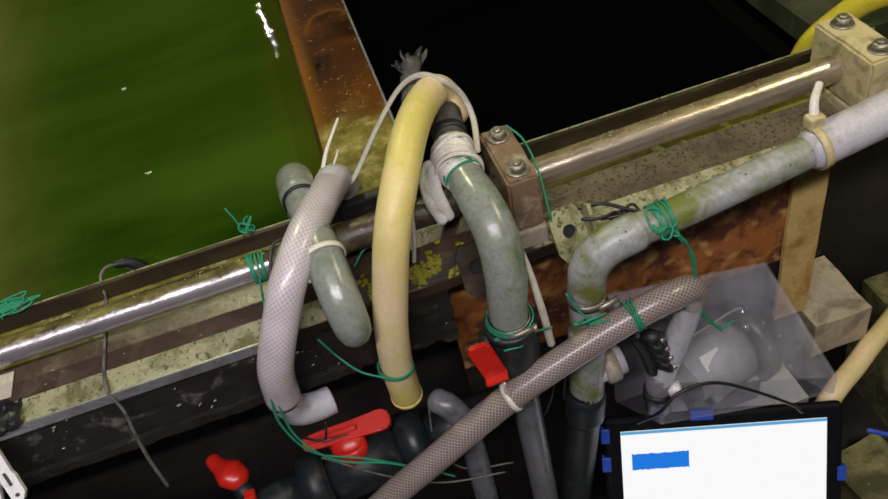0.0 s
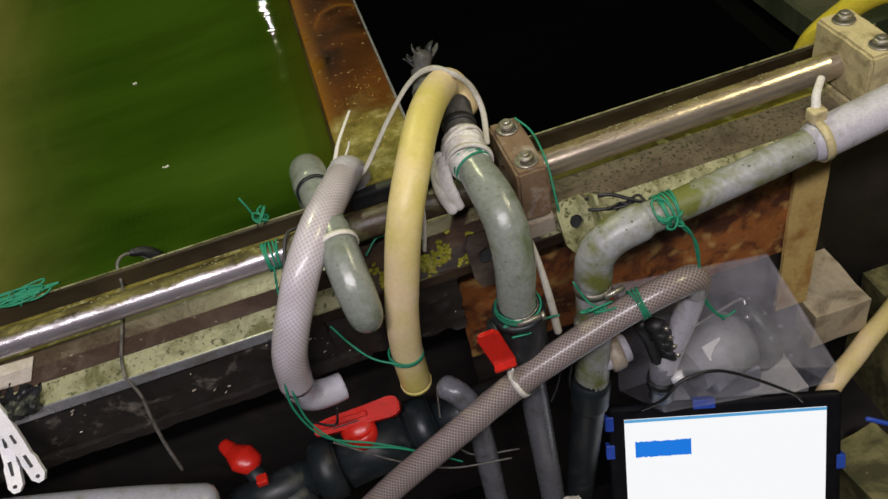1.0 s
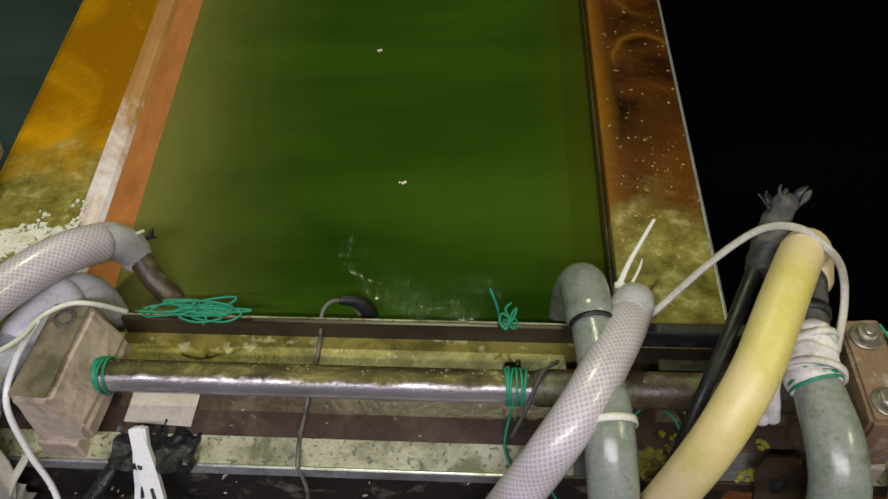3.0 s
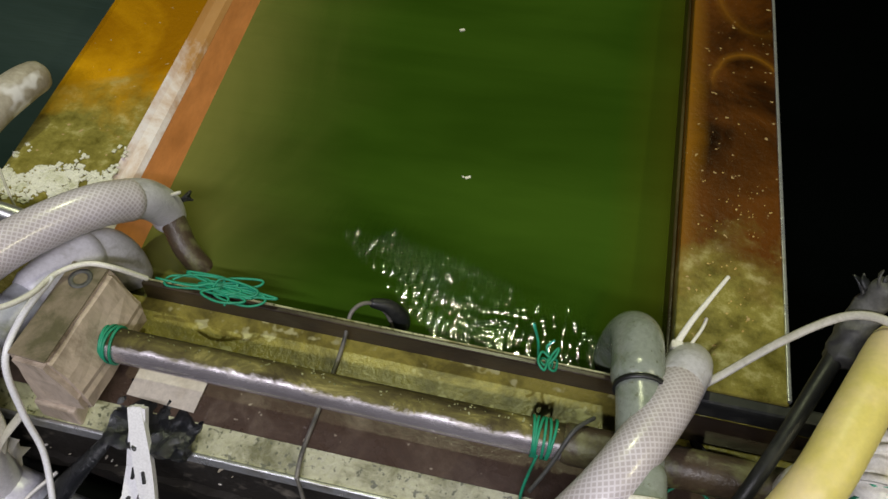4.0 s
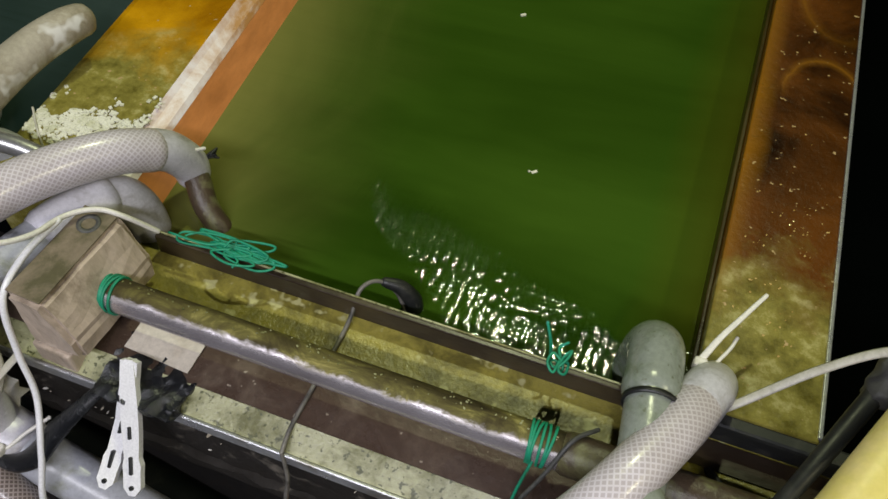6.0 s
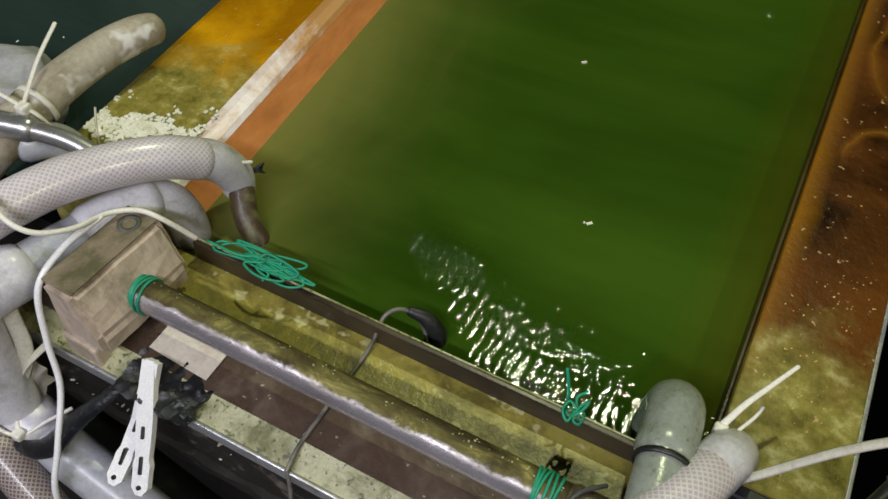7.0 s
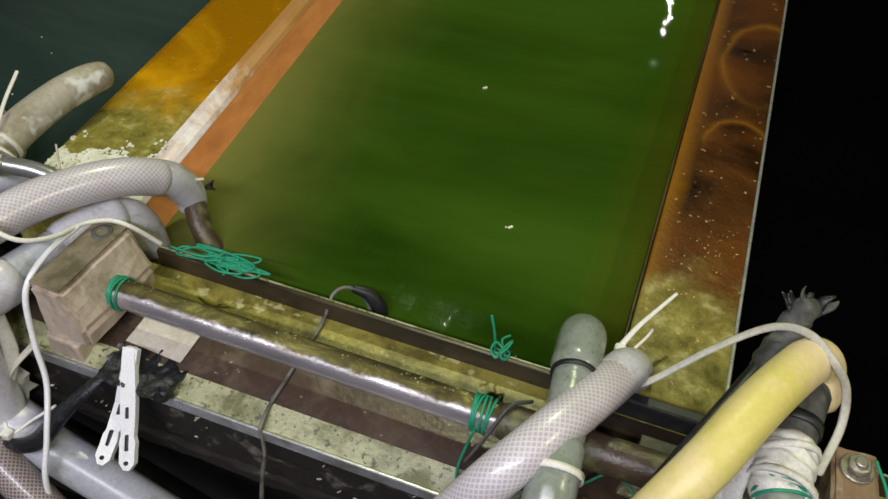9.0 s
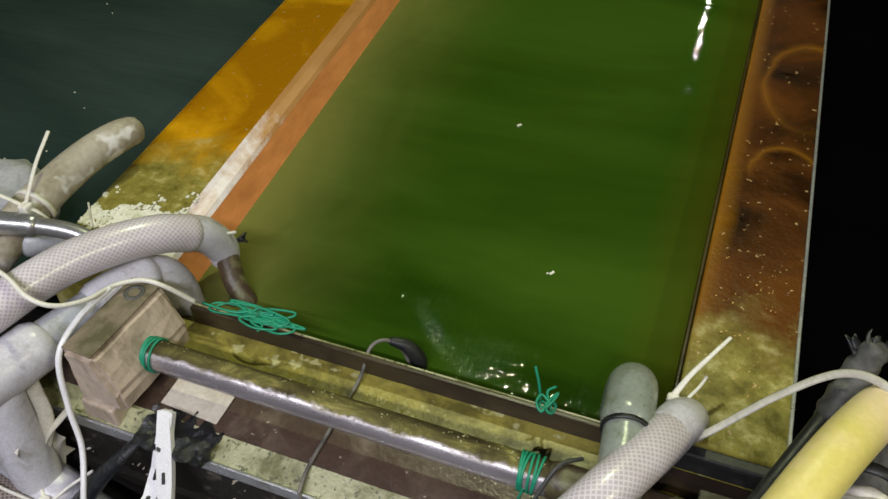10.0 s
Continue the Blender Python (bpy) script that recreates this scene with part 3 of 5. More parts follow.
def rail_beam():
    """The channel that carries the rails: plate, upright lip, worn front edge, crusted front."""
    b = thing("rail_beam", "algae-covered steel channel along the tank's rim", "beam")
    part("plate", prism([(-0.0562, 0.4280), (0.0285, 0.4280), (0.0285, 0.4475), (-0.0080, 0.4460), (-0.0420, 0.4425), (-0.0562, 0.4352)], "x", -0.06, 0.79), PLATE, b)
    for x0, x1, mat, label in ((-0.06, 0.300, PLATE_FRONT, "pale green algae strip"), (0.3002, 0.458, LIP, "dark wet strip"), (0.4582, 0.79, PLATE_FRONT, "green algae strip")):
        part("front_strip", prism([(-0.0564, 0.4352), (-0.0421, 0.4426), (-0.0423, 0.4434), (-0.0566, 0.4360)], "x", x0, x1), mat, b, label)
    part("dark_strip", prism([(0.0100, 0.4469), (0.0260, 0.4476), (0.0260, 0.4484), (0.0100, 0.4477)], "x", 0.322, 0.452), LIP, b, "dark wet strip")
    part("stained_strip", prism([(-0.0419, 0.4426), (-0.0095, 0.4460), (-0.0096, 0.4468), (-0.0421, 0.4434)], "x", -0.06, 0.452), STAIN, b, "brown stained strip")
    part("stained_strip", prism([(-0.0419, 0.4426), (-0.0095, 0.4460), (-0.0096, 0.4468), (-0.0421, 0.4434)], "x", 0.466, 0.79), STAIN_PALE, b, "speckled grey-brown strip")
    part("lip", box(0.012, 0.79, 0.0286, 0.0325, 0.405, 0.4620, 0.0008), LIP, b, "dark brown upright lip")
    # pale strip stands for the thin lit line on top of the lip
    part("lip_edge", box(0.012, 0.79, 0.0318, 0.0328, 0.4618, 0.4628), PLATE_FRONT, b, "top edge with its lit line painted pale")
    part("front_edge", box(-0.06, 0.262, -0.0592, -0.0567, 0.4270, 0.4366, 0.0009), EDGE, b, "worn bright metal edge")
    part("front_edge", box(0.262, 0.79, -0.0585, -0.0563, 0.4270, 0.4362, 0.0006), LIP, b)
    part("front_face", rough_box(-0.06, 0.285, -0.0555, -0.0450, 0.383, 0.4265, 0.005, 0.0022, 3.0, 110), CRUST, b, "crusted dark front face")
    part("bottom_flange", rough_box(-0.06, 0.30, -0.0600, -0.0450, 0.374, 0.3825, 0.006, 0.0018, 5.0, 110), CRUST, b)
    part("broken_end", rough_box(0.285, 0.388, -0.0575, -0.0400, 0.372, 0.4265, 0.004, 0.0034, 9.0, 110), CRUST, b, "crusted broken end")
    rng = random.Random(29)
    scabs = bmesh.new()
    for _ in range(280):
        x, z = rng.uniform(-0.05, 0.385), rng.uniform(0.378, 0.424)
        if noise.noise((x * 26, z * 60, 8.0)) < 0.18:
            continue
        k = rng.uniform(0.0003, 0.0014)
        bmesh.ops.create_icosphere(scabs, subdivisions=1, radius=k, matrix=pose(x, -0.0570, z, rng.uniform(0, 90), 0, rng.uniform(0, 90)) @ Matrix.Diagonal((1.5, 0.6, 0.8, 1)))
    part("lime_scabs", scabs, PALE_TUBE, b, "pale lime scabs")["kind"] = "stuff"
    part("rubber_strip", box(0.330, 0.452, 0.0262, 0.0360, 0.4480, 0.4635, 0.002), RUBBER, b, "black rubber strip over the lip")
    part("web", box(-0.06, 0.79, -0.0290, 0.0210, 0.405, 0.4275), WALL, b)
    rng = random.Random(17)
    moss = bmesh.new()
    for _ in range(1100):
        x, y = rng.uniform(0.318, 0.445), rng.gauss(-0.048, 0.006)
        if noise.noise((x * 60, y * 60, 4.0)) < 0.0 or y < -0.0560:
            continue
        k = rng.uniform(0.0007, 0.0026)
        bmesh.ops.create_icosphere(moss, subdivisions=1, radius=k, matrix=pose(x, y, 0.4428 + (y + 0.0421) * 0.5, 0, 0, rng.uniform(0, 90)) @ Matrix.Diagonal((1.2, 1, rng.uniform(0.4, 0.9), 1)))
    part("moss_clumps", moss, MOSS, b, "wet yellow-green moss clumps")["kind"] = "stuff"
    return b


rail_beam()


def rust_plate():
    p = thing("rust_plate", "rust-covered steel plate upright under the rail", "plate")
    part("plate", rough_box(0.388, 0.712, -0.0335, -0.0300, 0.3000, 0.4270, 0.012, 0.0006, 2.0), RUST, p)
    # added dark sheet, in place of the unlit hollow below the rust
    part("shade_sheet", box(0.388, 0.712, -0.0300, -0.0270, 0.0, 0.4270), WALL, p, "dark sheet for the shade below the rust")
    part("end_board", rough_box(0.682, 0.7140, -0.0380, -0.0340, 0.222, 0.4270, 0.012, 0.0006, 4.0), RUST_PALE, p, "pale stained end of the plate")
    return p


rust_plate()


def rail(a, b, r, label, skin, sleeve=None):
    """A round rail with crust on its back and, where given, a mossy sleeve from one x to another."""
    t = thing("steel_rail", label, "pipe", "steel rails")
    part("tube", tube([a, b], r, 28, 24), skin, t)
    rng = random.Random(int(a[0] * 1000))
    crust = bmesh.new()
    for _ in range(260):
        s = rng.random()
        p = Vector(a).lerp(Vector(b), s)
        w = math.radians(rng.gauss(102, 20))
        if noise.noise((p.x * 34, w * 2.0, 1.7)) < -0.05:
            continue
        o = Vector((0, -math.cos(w), math.sin(w)))
        k = rng.uniform(0.0003, 0.0011)
        m = Matrix.Translation(p + o * (r + 0.0001)) @ o.to_track_quat("Z", "Y").to_matrix().to_4x4() @ pose(0, 0, 0, 0, 0, rng.uniform(0, 180)) @ Matrix.Diagonal((k * 1.6, k, 0.0007, 1))
        bmesh.ops.create_icosphere(crust, subdivisions=1, radius=0.6, matrix=m)
    part("crust", crust, PLATE_FRONT, t, "yellow-green crust")["kind"] = "stuff"
    if sleeve:
        part("sleeve", tube([(sleeve[0], a[1], a[2]), (sum(sleeve) / 2, a[1], a[2] + 0.0002), (sleeve[1], a[1], a[2])], r + 0.0012, 26, 12), SLEEVE, t, "mossy brown sleeve")
    return t


rail((0.004, -0.0205, 0.4720), (0.452, -0.0205, 0.4720), 0.0098, "round steel rail with brown scale, clamped in blocks", RAIL, (0.279, 0.447))
rail((0.460, -0.0190, 0.4725), (0.742, -0.0140, 0.4740), 0.0108, "round steel rail under a dull brown film", RAIL_WARM)


def hex_bolt(at, parent):
    x, y, z = at
    bolt = part("bolt", cylinder((x, y, z + 0.0015), (x, y, z + 0.0065), 0.0062, 6, 0.0008), ZINC, parent, "zinc hexagon bolt")
    part("washer", cylinder((x, y, z), (x, y, z + 0.0016), 0.0086, 24, 0.0004), ZINC, bolt)
    part("stub", cylinder((x, y, z + 0.0062), (x, y, z + 0.0082), 0.0032, 12, 0.0005), ZINC, bolt)
    return bolt


def clamp_block(at, width, turn, top, foot, label, bolts=True, flare=0.0):
    """A nylon rail clamp on its foot. at: the middle of its top face."""
    c = thing("rail_clamp", label, "clamp", "rail clamps")
    w = width / 2
    bm = prism([(-w, 0.0), (w, 0.0), (w + flare, -0.030), (w + flare, -0.046), (-w, -0.046)], "y", -0.0335, 0.0335, 0.0034 if flare else 0.0020)
    bmesh.ops.triangulate(bm, faces=[f for f in bm.faces if len(f.verts) > 4])
    bmesh.ops.subdivide_edges(bm, edges=[e for e in bm.edges if e.calc_length() > 0.008], cuts=5, use_grid_fill=True)
    for v in bm.verts:
        v.co += noise.noise_vector(v.co * 70 + Vector(at) * 31) * 0.0011 + noise.noise_vector(v.co * 260) * 0.0004
    part("block", bm, top, c)
    part("foot", box(-w - 0.001, w + 0.001, -0.0350, 0.0330, -0.0635, -0.0465, 0.0018, 2), foot, c)
    if flare:
        part("moss_cap", box(-w + 0.0012, w - 0.0012, -0.0315, 0.0318, -0.0004, 0.0007, 0.0004), NYLON_GREY, c, "mossy brown top")
    if bolts:
        hex_bolt((0, 0.0205, 0), c)
        hex_bolt((0, -0.0215, 0), c)
    else:
        for y in (0.0215,):
            part("bolt_recess", ring_band((0, y, 0.0004), (0, 0, 1), 0.0040, 0.0026, 0.0016), RUBBER_GREY, c)
            part("recess_floor", cylinder((0, y, -0.001), (0, y, 0.0006), 0.0040, 16), RUBBER, c)
    c.matrix_world = pose(*at, 0, 0, turn)
    return c


clamp_block((0.459, -0.0195, 0.4995), 0.0235, 0, NYLON_BROWN, NYLON, "brown-stained nylon rail clamp with two zinc bolts")
clamp_block((0.735, -0.0190, 0.4995), 0.0300, 2, NYLON_PALE, NYLON_PALE, "pale yellowish nylon rail clamp with two zinc bolts")
clamp_block((-0.001, -0.0210, 0.4985), 0.0240, -3, NYLON_PINK, NYLON_PINK, "mossy grey nylon rail clamp without bolt heads", bolts=False, flare=0.012)


def beam_right():
    b = thing("cross_beam", "wet rust-brown beam with yellow-green lime at its end", "beam", "cross beams")
    part("top", box(0.332, 0.397, 0.034, 3.0, 0.452, 0.4655, 0.0015), BEAM_R, b)
    # bright strip stands for the white lit line along the beam's outer edge
    part("outer_edge", box(0.3955, 0.3978, 0.036, 3.0, 0.4632, 0.4668, 0.0005), EDGE, b, "outer edge with its lit line painted bright")
    part("inner_strip", box(0.3290, 0.3318, 0.036, 3.0, 0.430, 0.4550, 0.0008), INNER, b, "dark strip along the beam's inner edge")
    part("web", box(0.345, 0.395, 0.036, 3.0, 0.30, 0.4515), BEAM_R, b)
    rng = random.Random(12)
    beads = bmesh.new()
    for _ in range(170):
        x, y = rng.uniform(0.342, 0.394), rng.gauss(0.150, 0.045)
        if y < 0.05 or noise.noise((x * 45, y * 45, 2.2)) < 0.0:
            continue
        k = rng.uniform(0.00015, 0.0008)
        bmesh.ops.create_icosphere(beads, subdivisions=1, radius=k, matrix=pose(x, y, 0.4656, 0, 0, rng.uniform(0, 90)) @ Matrix.Diagonal((1.3, 1, 0.7, 1)))
    part("grit_beads", beads, BEAD, b, "glistening yellow grit")["kind"] = "stuff"
    return b


def beam_left():
    """Amber beam that runs a little askew, with a rounded worn edge and an orange side."""
    b = thing("cross_beam", "amber-brown beam with a worn white edge and flaking lime", "beam", "cross beams")
    part("top", prism([(-0.100, 0.30), (-0.022, 0.30), (-0.022, 0.4630), (-0.026, 0.4660), (-0.095, 0.4670), (-0.100, 0.4655)], "y", 0.0, 3.0), BEAM_L, b)
    part("worn_edge", prism([(-0.026, 0.4662), (-0.0218, 0.4632), (-0.0150, 0.4600), (-0.0120, 0.4565), (-0.0216, 0.4560)], "y", 0.0, 3.0), WORN, b, "worn whitish edge")
    part("side", prism([(-0.0218, 0.4558), (-0.0119, 0.4562), (0.0035, 0.4380), (0.0060, 0.30), (-0.0218, 0.30)], "y", 0.0, 3.0), ORANGE, b, "orange side face")
    rng = random.Random(8)
    flakes = bmesh.new()
    for _ in range(1500):
        x, y = rng.uniform(-0.098, -0.024), rng.gauss(0.056, 0.012)
        if y < 0.01 or noise.noise((x * 70, y * 70, 0.3)) < -0.12:
            continue
        s = rng.uniform(0.0008, 0.0034)
        m = pose(x, y, 0.4670, rng.uniform(-9, 9), rng.uniform(-9, 9), rng.uniform(0, 180)) @ Matrix.Diagonal((s, s * rng.uniform(0.5, 1), 0.0008, 1))
        bmesh.ops.create_cube(flakes, size=1, matrix=m)
    part("lime_flakes", flakes, LIME, b, "flaking white lime")["kind"] = "stuff"
    b.matrix_world = pose(-0.012, 0.036, 0, 0, 0, 4.6)
    return b


beam_right()
beam_left()
t = thing("cross_beam", "dim greenish beam behind the pale rail clamp", "beam", "cross beams")
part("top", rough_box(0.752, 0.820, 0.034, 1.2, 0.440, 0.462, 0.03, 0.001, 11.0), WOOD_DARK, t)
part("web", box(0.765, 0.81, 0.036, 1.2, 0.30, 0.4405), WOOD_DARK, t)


# ---------------------------------------------------------------- pipes over the rail
def crossover_pipe():
    """Grey-green pipe bent down at both ends, from the water over the rail to the front."""
    t = thing("crossover_pipe", "greenish grey plastic pipe bent over the steel rail", "pipe")
    part("water_elbow", tube([(0.303, 0.058, 0.425), (0.304, 0.056, 0.462), (0.3065, 0.042, 0.489), (0.308, 0.012, 0.4965)], 0.0142, 24), PVC_GREEN, t, "elbow into the water")
    part("tube", tube([(0.308, 0.014, 0.4965), (0.311, -0.015, 0.4965), (0.3135, -0.045, 0.493)], 0.0122, 24), PVC_GREEN, t)
    part("elbow", tube([(0.3128, -0.040, 0.4945), (0.3145, -0.060, 0.4890), (0.3165, -0.082, 0.4720), (0.3175, -0.090, 0.4560), (0.3175, -0.086, 0.4440)], [0.0134, 0.0138, 0.0138, 0.0128, 0.0105], 24), PVC_GREEN, t)
    part("tie", ring_band((0.309, 0.006, 0.4968), (0.1, -1, 0), 0.0126, 0.0012, 0.0026), RUBBER, t, "black cable tie")
    part("tie", ring_band((0.3142, -0.054, 0.4910), (0.09, -1, -0.25), 0.0143, 0.0011, 0.0040), WHITE_NYLON, t, "white cable tie")
    return t


crossover_pipe()


def braided_hose():
    t = thing("braided_hose", "clear braided hose tied to the crossover pipe", "hose", "braided hoses")
    part("hose", tube([(0.3340, 0.026, 0.4880), (0.3270, 0.006, 0.4950), (0.3190, -0.012, 0.4990), (0.3070, -0.036, 0.5010), (0.2960, -0.054, 0.4970), (0.2850, -0.067, 0.4870), (0.2750, -0.075, 0.4710),
                       (0.2650, -0.081, 0.4530), (0.2560, -0.084, 0.4300), (0.2510, -0.081, 0.3980)], 0.0128, 24, 8, "flat"), BRAID, t)
    part("bent_end", tube([(0.3400, 0.0480, 0.4480), (0.3395, 0.0440, 0.4700), (0.3350, 0.0290, 0.4870), (0.3305, 0.0160, 0.4920)], 0.0130, 24, 8), PVC_PALE, t, "smooth grey bent end")
    part("lower_end", tube([(0.2512, -0.0815, 0.4000), (0.2520, -0.078, 0.3830), (0.2570, -0.076, 0.3730), (0.2680, -0.072, 0.3660), (0.2800, -0.069, 0.3640)], [0.0122, 0.0120, 0.0116, 0.0110], 22, 8, "flat"), PVC_PALE, t, "smooth grey lower end")
    part("tie_tail", tube([(0.3285, 0.045, 0.487), (0.335, 0.058, 0.493), (0.342, 0.070, 0.4965), (0.3525, 0.088, 0.5005)], [0.0020, 0.0017, 0.0015, 0.0012], 8, flat=0.5), WHITE_NYLON, t, "upright white tie end")
    part("tie_head", box(0.3255, 0.3325, 0.041, 0.047, 0.482, 0.489, 0.0015), WHITE_NYLON, t)
    part("tie_tail", tube([(0.336, 0.046, 0.486), (0.342, 0.058, 0.487), (0.3445, 0.066, 0.487)], 0.0010, 8), WHITE_NYLON, t)
    return t


braided_hose()


def yellow_hose():
    t = thing("yellow_hose", "milky yellow hose hanging over the rail", "hose")
    part("hose", tube([(0.4360, 0.036, 0.5050), (0.4330, 0.044, 0.5200), (0.4240, 0.036, 0.5310), (0.4080, 0.006, 0.5400), (0.3940, -0.022, 0.5410), (0.3820, -0.046, 0.5350), (0.3690, -0.065, 0.5200), (0.3590, -0.075, 0.4990), (0.3500, -0.079, 0.4680),
                       (0.3410, -0.080, 0.4290), (0.3360, -0.077, 0.3850), (0.3350, -0.073, 0.3460)], 0.0123, 24, 8), YELLOW_MILKY, t)
    part("end_rim", ring_band((0.3350, -0.0728, 0.3440), (0.03, 0.1, -1), 0.0112, 0.0016, 0.0040), YELLOW_MILKY, t, "rounded cut end of the hose")
    return t


yellow_hose()


def strap():
    """A flat strap from the braided hose over the yellow hose and down behind it."""
    t = thing("tie_strap", "long grey-white strap tied over the yellow hose", "strap")
    part("band", tube([(0.342, 0.022, 0.484), (0.352, 0.030, 0.486), (0.379, 0.044, 0.512), (0.402, 0.050, 0.533), (0.418, 0.042, 0.5440), (0.431, 0.030, 0.5425), (0.4420, 0.024, 0.5310), (0.4455, 0.012, 0.5150), (0.4400, -0.010, 0.5020)],
                      0.0023, 8, 8, flat=0.4), STRAP, t)
    part("loose_end", tube([(0.402, -0.014, 0.505), (0.385, -0.020, 0.490), (0.378, -0.035, 0.468), (0.372, -0.045, 0.452)], 0.0022, 8, 8, flat=0.5), STRAP, t)
    return t


strap()


def bent_pipe():
    """The pipe next to the clamp: weathered rubber end, grey elbow, dark coupling and a downpipe."""
    t = thing("bent_pipe", "greenish grey plastic pipe with a dark coupling", "pipe")
    part("upper_pipe", tube([(0.4300, 0.030, 0.5130), (0.4260, 0.010, 0.5100), (0.4215, -0.016, 0.5070), (0.4210, -0.028, 0.5050)], [0.0110, 0.0116, 0.0118, 0.0120], 20), RUBBER_GREY, t, "weathered grey rubber")
    part("band", ring_band((0.4255, 0.008, 0.5100), (0.15, 1, 0.1), 0.0116, 0.0012, 0.006), RUBBER, t)
    part("elbow", tube([(0.4210, -0.022, 0.5055), (0.4230, -0.040, 0.5035), (0.4260, -0.064, 0.4985), (0.4280, -0.084, 0.4840), (0.4260, -0.0965, 0.4600), (0.4225, -0.1000, 0.4340), (0.4220, -0.1000, 0.4080)], [0.0124, 0.0132, 0.0146, 0.0150, 0.0146, 0.0140, 0.0138], 24, 8), PVC_GREEN, t)
    coupling = part("coupling", tube([(0.4220, -0.1000, 0.4180), (0.4220, -0.1000, 0.3950), (0.4215, -0.1000, 0.3640)], 0.0182, 26), PVC_DARK, t, "dark blue-grey coupling")
    part("collar", ring_band((0.4220, -0.1000, 0.4165), (0, 0, 1), 0.0150, 0.0046, 0.0065), PVC_DARK, coupling)
    part("downpipe", tube([(0.4218, -0.1000, 0.3650), (0.4222, -0.1000, 0.2000), (0.4222, -0.1000, 0.004)], 0.0112, 20), PVC_SHADED, t)
    clip = part("hose_clip", ring_band((0.4220, -0.1000, 0.4220), (0, 0, 1), 0.0143, 0.0010, 0.0060), ZINC, t, "steel hose clip")
    part("screw", cylinder((0.416, -0.1165, 0.4222), (0.434, -0.1165, 0.4235), 0.0022, 10), ZINC, clip)
    part("screw_head", cylinder((0.434, -0.1165, 0.4235), (0.4368, -0.1165, 0.4237), 0.0032, 6), ZINC, clip)
    return t


bent_pipe()


def cloth_wrap():
    t = thing("cloth_wrap", "white cloth tape wound round the grey pipe", "tape")
    bm = tube([(0.4225, -0.007, 0.5085), (0.4212, -0.015, 0.5075), (0.4206, -0.023, 0.5064), (0.4214, -0.033, 0.5050)], [0.0140, 0.0156, 0.0158, 0.0150, 0.0138], 34, 8, "round")
    for v in bm.verts:
        q = v.co * 150
        fold = math.sin(v.co.y * 900 + v.co.x * 260 + 2 * noise.noise(v.co * 90)) * 0.0008
        v.co += noise.noise_vector(q) * 0.0013 + (v.co - Vector((0.421, v.co.y, 0.507))).normalized() * fold
    part("winding", bm, CLOTH, t)
    for y, z, k in ((-0.0115, 0.5078, 0.5), (-0.0285, 0.5056, -0.4)):
        part("ridge", ring_band((0.4214, y, z), (k * 0.5, -1, -0.15), 0.0152, 0.0022, 0.0034, 28), CLOTH, t)
    part("tail", tube([(0.405, -0.022, 0.507), (0.4000, -0.028, 0.497), (0.4015, -0.036, 0.486), (0.4050, -0.040, 0.478)], [0.0065, 0.0076, 0.0074, 0.0050], 12, 8, flat=0.45), CLOTH, t)
    part("tail", tube([(0.4030, -0.016, 0.508), (0.3975, -0.022, 0.498), (0.3965, -0.032, 0.488), (0.4000, -0.040, 0.476)], [0.005, 0.0056, 0.0055, 0.0045], 12, 8, flat=0.6), CLOTH, t)
    return t


cloth_wrap()

def frayed_hose():
    t = thing("frayed_hose", "black rubber hose with a frayed end under the yellow hose", "hose")
    part("hose", tube([(0.4170, 0.066, 0.5400), (0.4140, 0.060, 0.5300), (0.4050, 0.042, 0.5140), (0.3930, 0.018, 0.5060), (0.3800, -0.008, 0.5000), (0.3660, -0.034, 0.4860), (0.3560, -0.052, 0.4550), (0.3500, -0.062, 0.4000)], [0.0050, 0.0052, 0.0048, 0.0040, 0.0038, 0.0038], 16), RUBBER, t)
    sleeve = tube([(0.4180, 0.064, 0.5440), (0.4150, 0.060, 0.5320), (0.4110, 0.050, 0.5200), (0.4060, 0.040, 0.5120)], [0.0062, 0.0076, 0.0098, 0.0088], 18)
    for v in sleeve.verts:
        v.co += noise.noise_vector(v.co * 160) * 0.0022
    part("sleeve", sleeve, RUBBER_GREY, t, "weathered grey split sleeve")
    rng = random.Random(5)
    for i in range(9):
        a = 2 * math.pi * (i + rng.uniform(-0.45, 0.45)) / 9
        o = Vector((math.cos(a) * 0.0062, 0, math.sin(a) * 0.0062))
        p = Vector((0.4165, 0.0640, 0.5390)) + o
        q = p + Vector((o.x * rng.uniform(-0.2, 1.7) + rng.uniform(-0.003, 0.003), rng.uniform(0.000, 0.006), abs(o.z) * 0.5 + rng.uniform(0.001, 0.009)))
        part("frayed_strip", tube([p, p.lerp(q, 0.5) + Vector((rng.uniform(-0.002, 0.002), 0, 0.001)), q], [0.0034, 0.0030, 0.0006], 6, 3, "flat", flat=0.3), RUBBER_GREY if i % 3 == 0 else RUBBER, t)
    return t


frayed_hose()

t = thing("thin_white_tube", "thin whitish tube hanging beside the grey pipe", "tube")
part("tube", tube([(0.4360, -0.070, 0.4960), (0.4420, -0.092, 0.4650), (0.4445, -0.1060, 0.4300), (0.4465, -0.1100, 0.3930)], [0.0016, 0.0022, 0.0028, 0.0030], 10), STRAP, t)
part("wire", tube([(0.4465, -0.1100, 0.393), (0.4470, -0.1120, 0.370), (0.4400, -0.1150, 0.340), (0.432, -0.113, 0.315)], 0.0007, 6), BLACK_CABLE, t)


